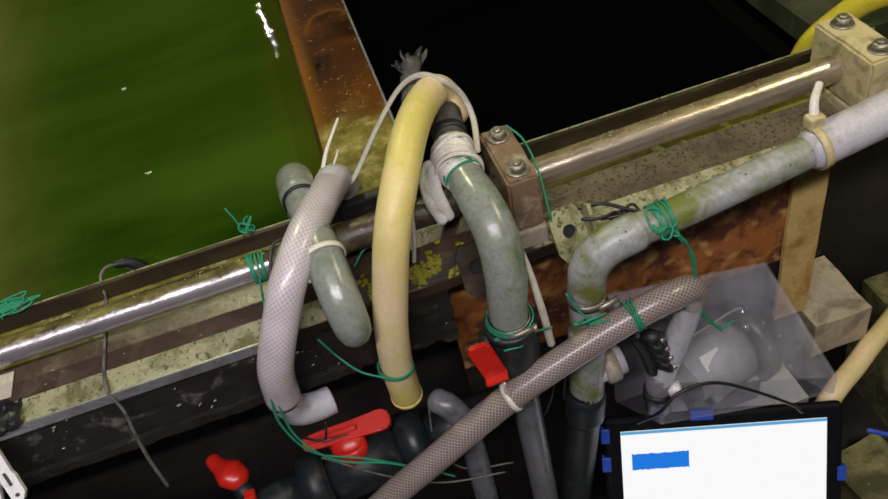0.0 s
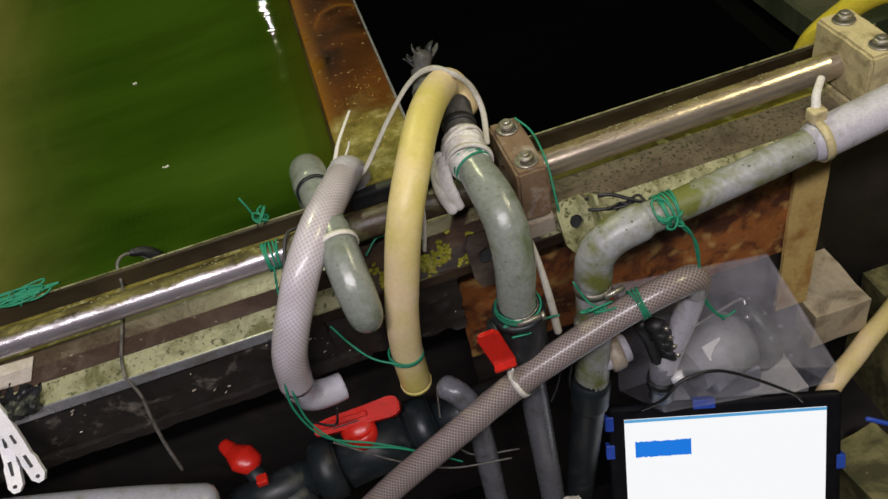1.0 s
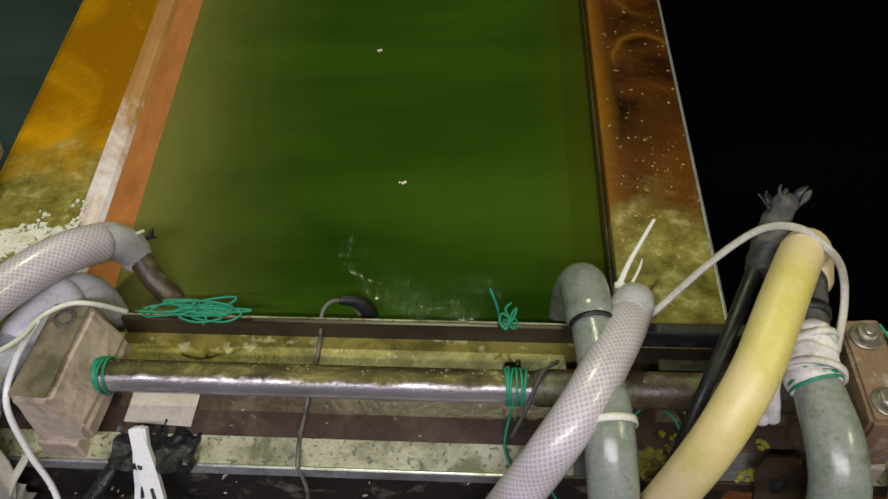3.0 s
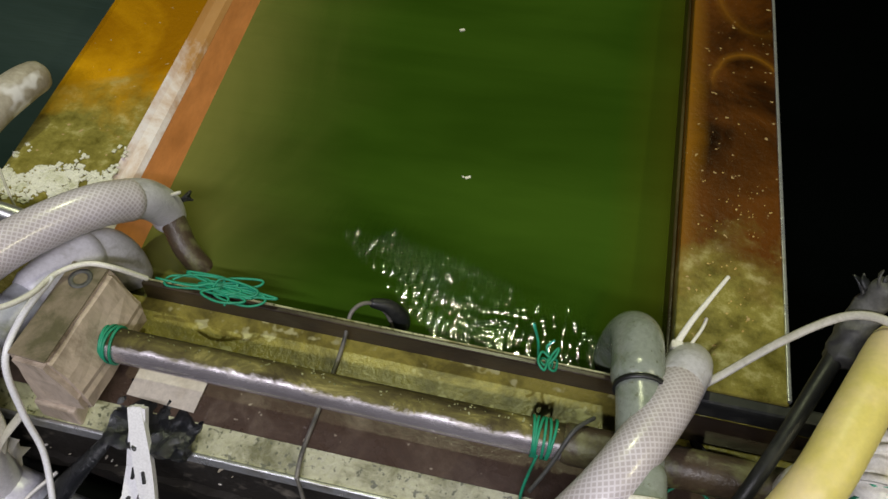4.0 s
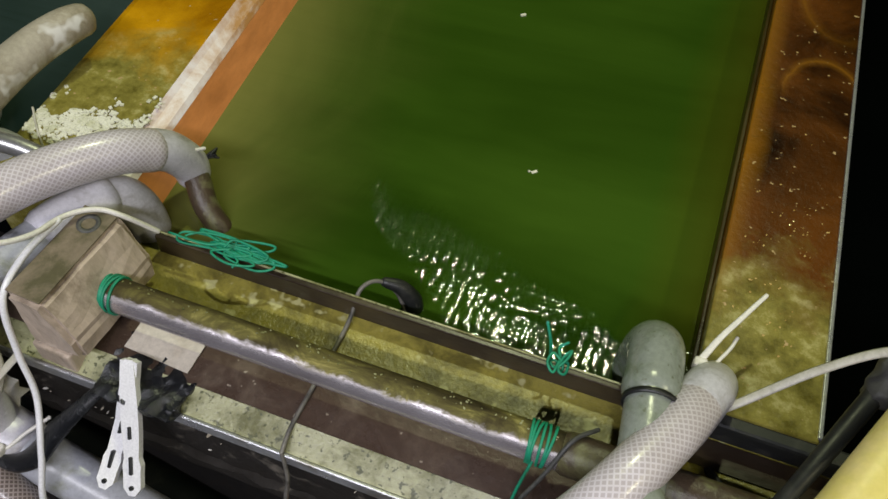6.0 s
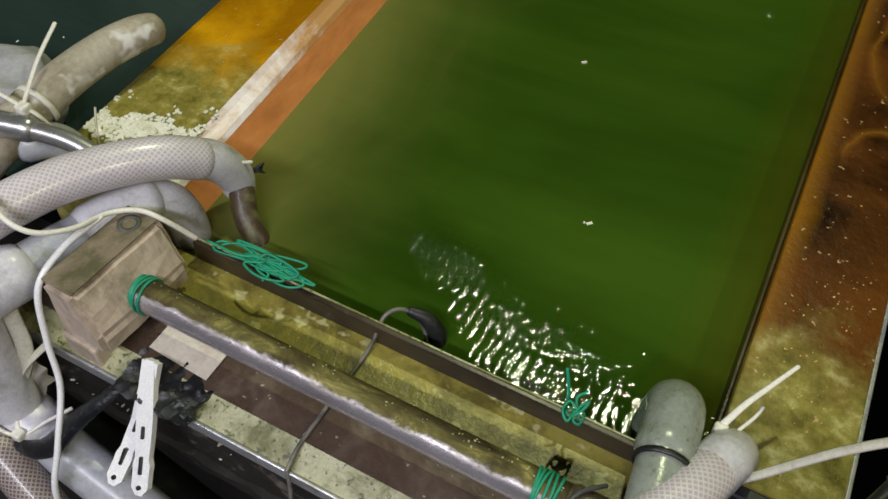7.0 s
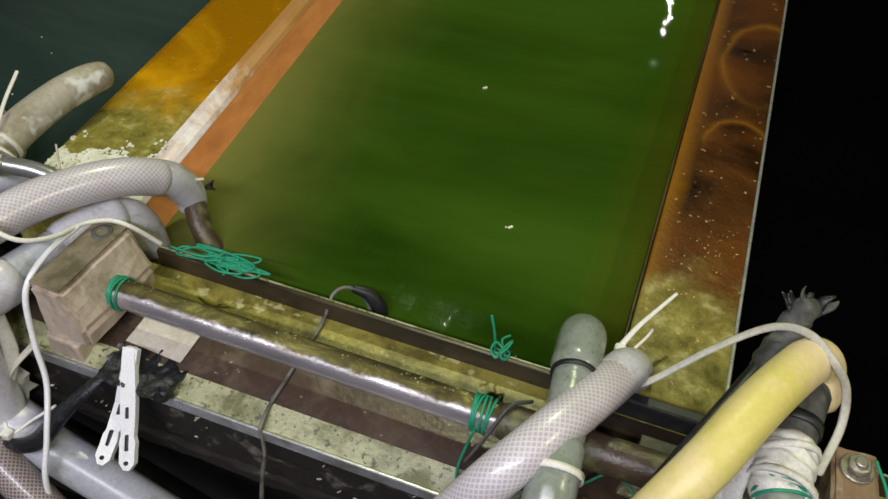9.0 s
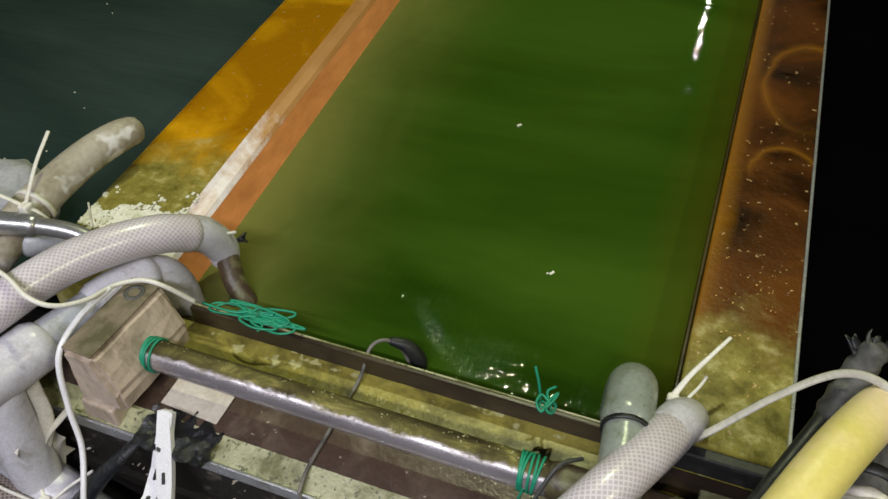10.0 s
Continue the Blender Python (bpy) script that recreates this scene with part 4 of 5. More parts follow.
def red_valve():
    """Dark union valve lying under the hoses, with a red lever handle."""
    t = thing("ball_valve", "dark plastic ball valve with a long red handle", "valve", "ball valves")
    a, b = Vector((0.200, -0.088, 0.285)), Vector((0.362, -0.078, 0.292))
    L = lambda s: a.lerp(b, s)
    part("body", cylinder(L(0.34), L(0.72), 0.0225, 28, 0.003), PVC_DARK, t)
    for s0, s1 in ((0.20, 0.34), (0.72, 0.86)):
        nut = part("union_nut", cylinder(L(s0), L(s1), 0.0270, 16, 0.003), PVC_DARK, t)
    part("pipe_end", cylinder(L(-0.25), L(0.22), 0.0165, 24), PVC_DARK, t)
    part("pipe_end", cylinder(L(0.84), L(1.25), 0.0165, 24), PVC_DARK, t)
    part("stem", cylinder((0.2800, -0.082, 0.3000), (0.2795, -0.080, 0.3200), 0.0130, 20, 0.001), RED, t)
    a, b = Vector((0.2470, -0.0700, 0.3210)), Vector((0.3130, -0.0755, 0.3270))
    ax = (b - a).normalized()
    up = Vector((-0.05, -0.45, 1.0))
    up = (up - ax * up.dot(ax)).normalized()
    sd = up.cross(ax)
    m = Matrix(((ax.x, sd.x, up.x, (a.x + b.x) / 2), (ax.y, sd.y, up.y, (a.y + b.y) / 2), (ax.z, sd.z, up.z, (a.z + b.z) / 2), (0, 0, 0, 1)))
    # a slab that swells over the stem and ends in a rounded paddle
    prof = [(-0.036, 0.0050), (-0.026, 0.0062), (-0.012, 0.0070), (0.006, 0.0072), (0.020, 0.0080), (0.029, 0.0086), (0.0345, 0.0072), (0.0370, 0.0034)]
    bm = prism([(x, y) for x, y in prof] + [(x, -y) for x, y in prof[::-1]], "z", -0.0045, 0.0050, 0.0012)
    bmesh.ops.transform(bm, matrix=m, verts=bm.verts)
    h = part("handle", bm, RED, t, "red lever handle")
    rib = box(-0.030, 0.010, -0.0024, 0.0024, 0.0048, 0.0085, 0.0010, 2, m)
    part("handle_rib", rib, RED, h)
    hub = bmesh.new()
    bmesh.ops.create_uvsphere(hub, u_segments=20, v_segments=12, radius=0.0135, matrix=m @ pose(-0.002, -0.0085, -0.0035) @ Matrix.Diagonal((1.1, 1, 0.62, 1)))
    for f in hub.faces:
        f.smooth = True
    part("hub", hub, RED, h)
    part("slot", box(-0.020, 0.002, -0.0042, -0.0030, 0.0040, 0.0056, m=m), RUBBER, h)
    return t


red_valve()


def small_valve():
    t = thing("ball_valve", "small dark valve with a red knob handle", "valve", "ball valves")
    part("body", cylinder((0.190, -0.100, 0.270), (0.228, -0.092, 0.280), 0.0185, 24, 0.002), PVC_DARK, t)
    part("pipe_end", cylinder((0.10, -0.115, 0.255), (0.192, -0.100, 0.270), 0.0145, 20), PVC_DARK, t)
    part("handle", tube([(0.1640, -0.041, 0.3060), (0.1700, -0.050, 0.3060), (0.1780, -0.060, 0.3060), (0.1840, -0.066, 0.3040)], [0.0060, 0.0075, 0.0130, 0.0110], 16, 8, flat=0.7), RED, t, "red knob handle")
    part("stem", cylinder((0.1800, -0.064, 0.3050), (0.1960, -0.090, 0.2750), 0.0080, 16), PVC_DARK, t)
    part("tab", box(0.1880, 0.1970, -0.0925, -0.0835, 0.3040, 0.3100, 0.0012), RED, t)
    return t


small_valve()


def front_lever_valve():
    """The valve on the dark coupling, with its red lever."""
    t = thing("ball_valve", "dark valve branch with a bent red lever", "valve", "ball valves")
    part("body", cylinder((0.398, -0.092, 0.392), (0.414, -0.098, 0.392), 0.0130, 20, 0.0015), PVC_DARK, t)
    part("lever", prism([(-0.0085, -0.018), (0.0085, -0.018), (0.0085, 0.014), (0.0055, 0.018), (-0.0055, 0.018), (-0.0085, 0.014)], "z", -0.0018, 0.0018, 0.0010), RED, t, "glossy red lever").matrix_world = LEVER
    part("lever_foot", box(-0.0085, 0.0085, -0.0190, -0.0160, -0.0018, 0.0075, 0.0010), RED, t).matrix_world = LEVER
    return t


# the lever's face looks up and towards the floor
_v = Vector((-0.010, 0.004, 0.040)).normalized()
_n = Vector((-0.25, -0.85, 0.40))
_n = (_n - _v * _n.dot(_v)).normalized()
_u = _v.cross(_n)
LEVER = Matrix(((_u.x, _v.x, _n.x, 0.3975), (_u.y, _v.y, _n.y, -0.1150), (_u.z, _v.z, _n.z, 0.4050), (0, 0, 0, 1)))
front_lever_valve()


# ---------------------------------------------------------------- pipe along the front
def front_pipe():
    t = thing("front_pipe", "grey plastic pipe with algae running along the rail's front", "pipe")
    part("pipe", tube([(0.5060, -0.0960, 0.4600), (0.5500, -0.0955, 0.4640), (0.6000, -0.0950, 0.4715), (0.6600, -0.0945, 0.4815)], 0.0117, 24), PVC_ALGAE, t)
    part("socket", tube([(0.6520, -0.0945, 0.4800), (0.6900, -0.0940, 0.4865), (0.7800, -0.0930, 0.5020)], 0.0148, 24), PVC_PALE, t, "pale grey socket")
    part("elbow", tube([(0.5200, -0.0960, 0.4610), (0.4980, -0.0965, 0.4560), (0.4850, -0.0965, 0.4420), (0.4815, -0.0960, 0.4200)], 0.0140, 24), PVC_ALGAE, t)
    part("downpipe", tube([(0.4810, -0.0960, 0.4250), (0.4785, -0.0955, 0.3700)], 0.0125, 22), PVC_ALGAE, t)
    clip = part("hose_clip", ring_band((0.4808, -0.0960, 0.4130), (0.04, 0, 1), 0.0132, 0.0010, 0.0060), ZINC, t, "steel hose clip")
    part("screw", cylinder((0.484, -0.1105, 0.413), (0.500, -0.1085, 0.4145), 0.0024, 10), ZINC, clip)
    part("tee", tube([(0.4785, -0.0955, 0.3750), (0.4765, -0.0955, 0.3400), (0.4735, -0.0955, 0.3000)], [0.0140, 0.0148, 0.0140], 22), PVC_ALGAE, t)
    part("branch", cylinder((0.476, -0.0955, 0.3230), (0.506, -0.0955, 0.3270), 0.0118, 20, 0.001), PVC_PALE, t)
    nut = part("nut", cylinder((0.488, -0.0955, 0.3245), (0.500, -0.0955, 0.3260), 0.0155, 8, 0.001), NYLON, t)
    part("lower_pipe", tube([(0.4735, -0.0955, 0.3050), (0.4650, -0.0955, 0.2400), (0.4500, -0.0955, 0.1300), (0.4400, -0.0950, 0.004)], 0.0140, 20), PVC_DARK, t)
    part("collar", tube([(0.4725, -0.0955, 0.2950), (0.4695, -0.0955, 0.2700)], 0.0165, 20), PVC_DARK, t)
    return t


front_pipe()


def bracket(at, turn, mat=None):
    """A small mossy angle bracket with a bolt hole."""
    t = thing("angle_bracket", "mossy pale angle bracket with an open bolt hole", "bracket", "brackets")
    w, h = 0.0125, 0.020
    bm = bmesh.new()
    n = 16
    outer = [(-w, -h), (w, -h), (w, h), (-w, h)]
    rows = []
    for y in (-0.0018, 0.0018):
        hole = [bm.verts.new((math.cos(2 * math.pi * k / n) * 0.0052, y, math.sin(2 * math.pi * k / n) * 0.0052 + 0.002)) for k in range(n)]
        rim = []
        for k in range(n):
            c, s = math.cos(2 * math.pi * k / n), math.sin(2 * math.pi * k / n)
            f = min(w / abs(c) if abs(c) > 1e-6 else 9, h / abs(s) if abs(s) > 1e-6 else 9)
            rim.append(bm.verts.new((c * f, y, s * f)))
        rows.append((hole, rim))
    for k in range(n):
        j = (k + 1) % n
        for hole, rim in rows:
            bm.faces.new((hole[k], hole[j], rim[j], rim[k]))
        for i in (0, 1):
            bm.faces.new((rows[0][i][k], rows[0][i][j], rows[1][i][j], rows[1][i][k]))
    bmesh.ops.recalc_face_normals(bm, faces=bm.faces[:])
    part("plate", bm, mat or PLATE_FRONT, t)
    part("side_flange", box(w, w + 0.003, -0.018, 0.0018, -h, h * 0.95, 0.0005), mat or PLATE_FRONT, t)
    part("backing", box(-w * 0.7, w * 0.7, 0.003, 0.005, -h * 0.8, h * 0.8), RUBBER, t)
    t.matrix_world = pose(*at, -32, 0, turn)
    return t


bracket((0.4840, -0.0640, 0.4470), 4)
bracket((0.4130, -0.0620, 0.4410), 0, LIP)


def long_hose():
    t = thing("braided_hose", "browned braided hose running down past the grey pipes", "hose", "braided hoses")
    part("hose", tube([(0.5570, -0.1080, 0.3860), (0.5530, -0.1130, 0.4030), (0.5350, -0.1180, 0.4090), (0.5100, -0.1200, 0.4060), (0.4740, -0.1200, 0.3930), (0.4070, -0.1210, 0.3630), (0.3370, -0.1230, 0.3200),
                       (0.2860, -0.1250, 0.2880), (0.2200, -0.1300, 0.2400)], 0.0108, 22, 10), BRAID_BROWN, t)
    part("tail", tube([(0.5575, -0.1070, 0.3900), (0.5540, -0.1030, 0.3560), (0.5440, -0.1000, 0.3150), (0.5370, -0.0990, 0.2880)], 0.0104, 20), PVC_PALE, t, "smooth grey end of the hose")
    part("tie", ring_band((0.4080, -0.1210, 0.3635), (0.9, 0, 0.4), 0.0110, 0.0012, 0.0040), WHITE_NYLON, t, "white cable tie")
    part("tie_tail", tube([(0.4060, -0.1270, 0.3740), (0.4030, -0.1300, 0.3850), (0.4040, -0.1310, 0.3950)], 0.0010, 6), WHITE_NYLON, t)
    return t


long_hose()


def pump_connector():
    t = thing("pump_connector", "black ribbed hose connector above the clear box", "connector")
    part("body", cylinder((0.534, -0.098, 0.245), (0.536, -0.098, 0.295), 0.0110, 20, 0.001), PVC_SHADED, t)
    part("collar", cylinder((0.5345, -0.098, 0.262), (0.5350, -0.098, 0.274), 0.0128, 20, 0.001), RUBBER, t)
    for k in range(4):
        p = Vector((0.522 + 0.0035 * k, -0.097, 0.350 - 0.013 * k))
        lug = part("lug", cylinder(p, p + Vector((0.010, -0.012, 0.002)), 0.0065, 10, 0.001), RUBBER, t)
        part("screw", cylinder(p + Vector((0.0098, -0.0118, 0.002)), p + Vector((0.0116, -0.0140, 0.0024)), 0.0022, 8), ZINC, lug)
    part("bar", tube([(0.518, -0.095, 0.350), (0.526, -0.096, 0.328), (0.532, -0.097, 0.300)], 0.0072, 10), RUBBER, t)
    part("cap", cylinder((0.540, -0.106, 0.278), (0.549, -0.109, 0.281), 0.0055, 12), WHITE_PLASTIC, t)
    return t


pump_connector()


# ---------------------------------------------------------------- clear box, tablet and the corner beside them
def clear_box():
    """A cloudy clear lid standing over a motor."""
    t = thing("clear_box", "cloudy clear plastic box over a grey motor", "box")
    c = [Vector(q) for q in ((0.5180, -0.0395, 0.340), (0.6640, -0.0395, 0.312), (0.6800, -0.1320, 0.252), (0.5320, -0.1080, 0.264))]
    n = (c[1] - c[0]).cross(c[2] - c[1])
    c[3].z = c[0].z - (n.x * (c[3].x - c[0].x) + n.y * (c[3].y - c[0].y)) / n.z
    low = [Vector((q.x, q.y, z)) for q, z in zip(c, (0.186, 0.186, 0.228, 0.234))]

    def panel(name, quad, n):
        n = n.normalized() * 0.0025
        bm = bmesh.new()
        a, b = [bm.verts.new(q) for q in quad], [bm.verts.new(q - n) for q in quad]
        bm.faces.new(a), bm.faces.new(b[::-1])
        for i in range(4):
            bm.faces.new((a[i], a[(i + 1) % 4], b[(i + 1) % 4], b[i]))
        bmesh.ops.recalc_face_normals(bm, faces=bm.faces[:])
        return part(name, bm, CLEAR, t)

    panel("top", c, n if n.z > 0 else -n)
    mid = sum(c, Vector()) / 4
    for i in range(4):
        a, b = c[i] - Vector((0, 0, 0.0026)), c[(i + 1) % 4] - Vector((0, 0, 0.0026))
        out = ((a + b) / 2 - mid) * Vector((1, 1, 0))
        panel("side_panel", (a, b, low[(i + 1) % 4], low[i]), out)
    for sx, sy in ((0.640, -0.080), (0.648, -0.092), (0.636, -0.098), (0.652, -0.076), (0.660, -0.104), (0.632, -0.066), (0.646, -0.114)):
        z = 0.312 - 0.0006 + (sy + 0.0395) * (0.060 / 0.0925)
        part("drop", tube([(sx, sy, z), (sx, sy - 0.0006, z + 0.0012)], 0.0018, 10, 2), CLEAR, t, "water drop")
    return t


clear_box()


def motor():
    t = thing("motor", "grey motor with a dark ring flange in the clear box", "motor")
    axis = Vector((0.95, 0.27, 0.06)).normalized()
    hub = Vector((0.634, -0.062, 0.244))
    part("body", cylinder(hub - axis * 0.066, hub - axis * 0.004, 0.030, 36, 0.008), MOTOR, t)
    part("flange", ring_band(hub, axis, 0.024, 0.016, 0.011, 40), FLANGE, t, "dark green-grey ring flange")
    part("end_cap", cylinder(hub - axis * 0.003, hub + axis * 0.012, 0.0235, 32, 0.003), MOTOR, t)
    part("rod", tube([hub + Vector((-0.052, -0.004, 0.0375)), hub + Vector((-0.006, 0.004, 0.0420)), hub + Vector((-0.003, -0.002, 0.0370))], 0.0016, 8), SPRING, t)
    part("rod_tip", cylinder(hub + Vector((-0.008, -0.010, 0.037)), hub + Vector((-0.004, -0.014, 0.034)), 0.0024, 10), SPRING, t)
    part("label_plate", box(-0.010, 0.010, -0.007, 0.007, -0.0005, 0.0007, m=pose(0.590, -0.086, 0.2680, 34, 4, 14)), WHITE_PLASTIC, t)
    part("foot", box(0.575, 0.640, -0.088, -0.050, 0.1862, 0.2180, 0.002), MOTOR, t)
    return t


motor()


def pallet_board(name, dims, turn, mat, label, seed):
    x0, x1, y0, y1, z0, z1 = dims
    cx, cy = (x0 + x1) / 2, (y0 + y1) / 2
    t = thing(name, label, "board", "boards")
    part("board", rough_box(x0 - cx, x1 - cx, y0 - cy, y1 - cy, z0, z1, 0.02, 0.0015, seed), mat, t)
    t.matrix_world = pose(cx, cy, 0, 0, 0, turn)
    return t


pallet_board("plinth", (0.555, 0.680, -0.104, -0.045, 0.0, 0.186), 0, GREY_STONE, "dirty grey concrete plinth below the clear box", 1)
pallet_board("ledge", (0.7145, 0.772, -0.056, 0.0200, 0.170, 0.215), 0, PALE_STONE, "pale ledge at the foot of the rust plate", 6)
pallet_board("timber", (0.822, 0.98, -0.42, 0.015, 0.0, 0.160), 0, WOOD, "mossy dark timber beside the tank", 2)
pallet_board("timber", (0.735, 0.80, -0.40, -0.10, 0.0, 0.06), 9, WOOD, "mossy dark timber lying on the floor", 7)
pallet_board("timber", (1.00, 1.14, -0.50, 0.015, 0.0, 0.10), 3, WOOD, "mossy dark timber beside the tank", 3)


def tablet():
    t = thing("tablet", "black tablet with a lit white screen propped on the plinth", "tablet")
    w, h = 0.1045, 0.068
    part("case", box(-w, w, -h, h, -0.010, 0.0, 0.004, 3), BEZEL, t)
    part("screen", box(-w + 0.0145, w - 0.0145, -h + 0.010, h - 0.0125, -0.0005, 0.0006), SCREEN, t, "lit white screen")
    part("title_bar", box(-w + 0.0145, w - 0.0145, h - 0.0155, h - 0.0127, 0.0007, 0.0010), SCREEN_BAR, t, "light blue title bar")
    rng = random.Random(2)
    n = 44
    xs = [-w + 0.0235 + 0.0505 * i / n for i in range(n + 1)]
    edge = [(x, h - 0.0350 + rng.uniform(-0.0005, 0.0005)) for x in xs] + [(x, h - 0.0505 + rng.uniform(-0.0006, 0.0006)) for x in xs[::-1]]
    part("chart_block", prism(edge, "z", 0.0008, 0.0012), SCREEN_BLUE, t, "blue chart block")
    for x, y, sx, sy in ((-w + 0.001, 0.052, 0.004, 0.007), (-w + 0.001, 0.024, 0.004, 0.007), (-0.018, h - 0.002, 0.010, 0.0045), (w - 0.001, 0.0, 0.004, 0.007)):
        part("blue_clip", box(x - sx, x + sx, y - sy, y + sy, -0.007, 0.0012, 0.0008), BLUE, t, "blue clip")
    t.matrix_world = Matrix(TABLET)
    return t


# the tablet leans towards the viewer: left end and right end of its upper edge, and the way down its face
_a = Vector((0.4906, -0.0790, 0.2243))
_x = Vector((0.963, -0.2585, -0.0771)).normalized()
_y = Vector((0.1954, 0.4717, 0.8598))
_y = (_y - _x * _y.dot(_x)).normalized()
_z = _x.cross(_y)
_o = _a + _x * 0.1045 - _y * 0.068
TABLET = [[_x.x, _y.x, _z.x, _o.x], [_x.y, _y.y, _z.y, _o.y], [_x.z, _y.z, _z.z, _o.z], [0, 0, 0, 1]]
tablet()


# ---------------------------------------------------------------- hoses and pipes at the amber beam
def water_hose():
    t = thing("braided_hose", "clear braided hose arching over the clamp into the water", "hose", "braided hoses")
    part("hose", tube([(-0.0040, 0.066, 0.4930), (-0.0140, 0.048, 0.5040), (-0.0280, 0.024, 0.5110), (-0.0440, -0.006, 0.5140), (-0.0580, -0.045, 0.5120), (-0.0800, -0.100, 0.4980), (-0.1100, -0.180, 0.4550), (-0.1300, -0.240, 0.4000)], 0.0132, 26, 8), BRAID, t)
    part("bent_end", tube([(-0.0080, 0.060, 0.4970), (-0.0010, 0.074, 0.4860), (0.0025, 0.084, 0.4680), (0.0040, 0.085, 0.4560)], [0.0130, 0.0128, 0.0124, 0.0110], 24, 8), PVC_PALE, t, "smooth bent end")
    part("dark_tail", tube([(0.0040, 0.085, 0.4600), (0.0110, 0.079, 0.4570), (0.0210, 0.069, 0.4480), (0.0340, 0.064, 0.4340)], [0.0088, 0.0084, 0.0080, 0.0076], 18, 8), SLEEVE, t, "mossy brown tail in the water")
    part("tie", tube([(-0.0240, 0.060, 0.4820), (-0.0150, 0.058, 0.5000), (-0.0020, 0.0670, 0.5040), (0.0080, 0.0800, 0.4850), (0.0140, 0.0900, 0.4790)], 0.0012, 8), WHITE_NYLON, t, "white cable tie")
    for i in range(4):
        part("frayed_strip", tube([(0.0080, 0.0900, 0.4660), (0.0130 + 0.001 * i, 0.0950 + 0.001 * i, 0.4660 + 0.002 * i), (0.0160, 0.0980 - 0.002 * i, 0.4640 + 0.003 * i)], 0.0009, 5), RUBBER, t)
    return t


water_hose()


def water_pipe():
    t = thing("water_pipe", "pale grey plastic pipe with a socket, bent into the water", "pipe")
    part("elbow", tube([(-0.0080, 0.047, 0.4300), (-0.0100, 0.046, 0.4580), (-0.0150, 0.038, 0.4760), (-0.0240, 0.016, 0.4830)], 0.0130, 24), PVC_PALE, t)
    part("socket", tube([(-0.0180, 0.030, 0.4815), (-0.0260, 0.008, 0.4835), (-0.0300, -0.004, 0.4835)], 0.0145, 24), PVC_PALE, t)
    part("pipe", tube([(-0.0240, 0.012, 0.4830), (-0.0380, -0.030, 0.4835), (-0.0520, -0.075, 0.4830), (-0.0800, -0.170, 0.4800)], 0.0122, 24), PVC, t)
    part("coupling", tube([(-0.0420, -0.048, 0.4835), (-0.0530, -0.085, 0.4825)], 0.0172, 26), PVC_PALE, t, "pale coupling")
    part("lower_pipe", tube([(-0.0500, -0.080, 0.4700), (-0.0450, -0.085, 0.4300), (-0.0400, -0.088, 0.3900)], 0.0155, 22), PVC_PALE, t)
    return t


water_pipe()


def limed_pipe():
    t = thing("limed_pipe", "lime-spotted soft tube sticking out over the dark water", "pipe")
    part("tube", tube([(-0.1145, 0.153, 0.4960), (-0.1190, 0.140, 0.4970), (-0.1270, 0.115, 0.4950), (-0.1340, 0.078, 0.4890), (-0.1360, 0.030, 0.4800), (-0.1400, -0.060, 0.4500), (-0.1450, -0.150, 0.4200)], [0.0112, 0.0128, 0.0136, 0.0144, 0.0150, 0.0150], 24, 8), PALE_TUBE, t)
    part("stub", tube([(-0.1080, 0.060, 0.4500), (-0.1150, 0.050, 0.4700), (-0.1260, 0.036, 0.4730)], 0.0120, 18), PVC, t)
    part("tie", ring_band((-0.1345, 0.060, 0.4860), (0.0, 1, 0.2), 0.0142, 0.0012, 0.004), WHITE_NYLON, t)
    part("tie_head", box(-0.122, -0.114, 0.036, 0.044, 0.5000, 0.5070, 0.0015), WHITE_NYLON, t)
    for q in ((-0.132, 0.092, 0.530), (-0.150, 0.030, 0.520), (-0.106, 0.046, 0.4880)):
        part("tie_tail", tube([(-0.118, 0.040, 0.5050), tuple((Vector((-0.118, 0.040, 0.505)) + Vector(q)) / 2 + Vector((0, 0, 0.003))), q], 0.0016, 8, flat=0.6), WHITE_NYLON, t, "white cable tie end")
    return t


limed_pipe()

t = thing("steel_hose", "braided steel hose lying under the clear hose", "hose")
part("hose", tube([(-0.0500, 0.040, 0.4840), (-0.0800, 0.038, 0.4940), (-0.1100, 0.030, 0.4985), (-0.1450, 0.018, 0.5010)], 0.0062, 16), SPRING, t)
part("ferrule", tube([(-0.1060, 0.031, 0.4985), (-0.1280, 0.024, 0.5000)], 0.0082, 16), SPRING, t)
part("ferrule", tube([(-0.1300, 0.023, 0.5000), (-0.2100, -0.002, 0.5050)], 0.0090, 16), SPRING, t)

t = thing("foam_lump", "grey foam lump beside the limed tube", "foam")
lump = bmesh.new()
bmesh.ops.create_icosphere(lump, subdivisions=4, radius=0.046, matrix=pose(-0.202, 0.078, 0.452, 0, 0, 20) @ Matrix.Diagonal((0.95, 1.0, 0.72, 1)))
for v in lump.verts:
    v.co += noise.noise_vector(v.co * 34) * 0.009 + noise.noise_vector(v.co * 120) * 0.0028
for f in lump.faces:
    f.smooth = True
part("lump", lump, GREY_STONE, t)

t = thing("loose_wire", "thin grey wire end near the amber beam", "wire")
part("wire", tube([(-0.103, 0.078, 0.4830), (-0.090, 0.064, 0.4790), (-0.080, 0.054, 0.4700)], 0.0008, 6), STRAP, t)


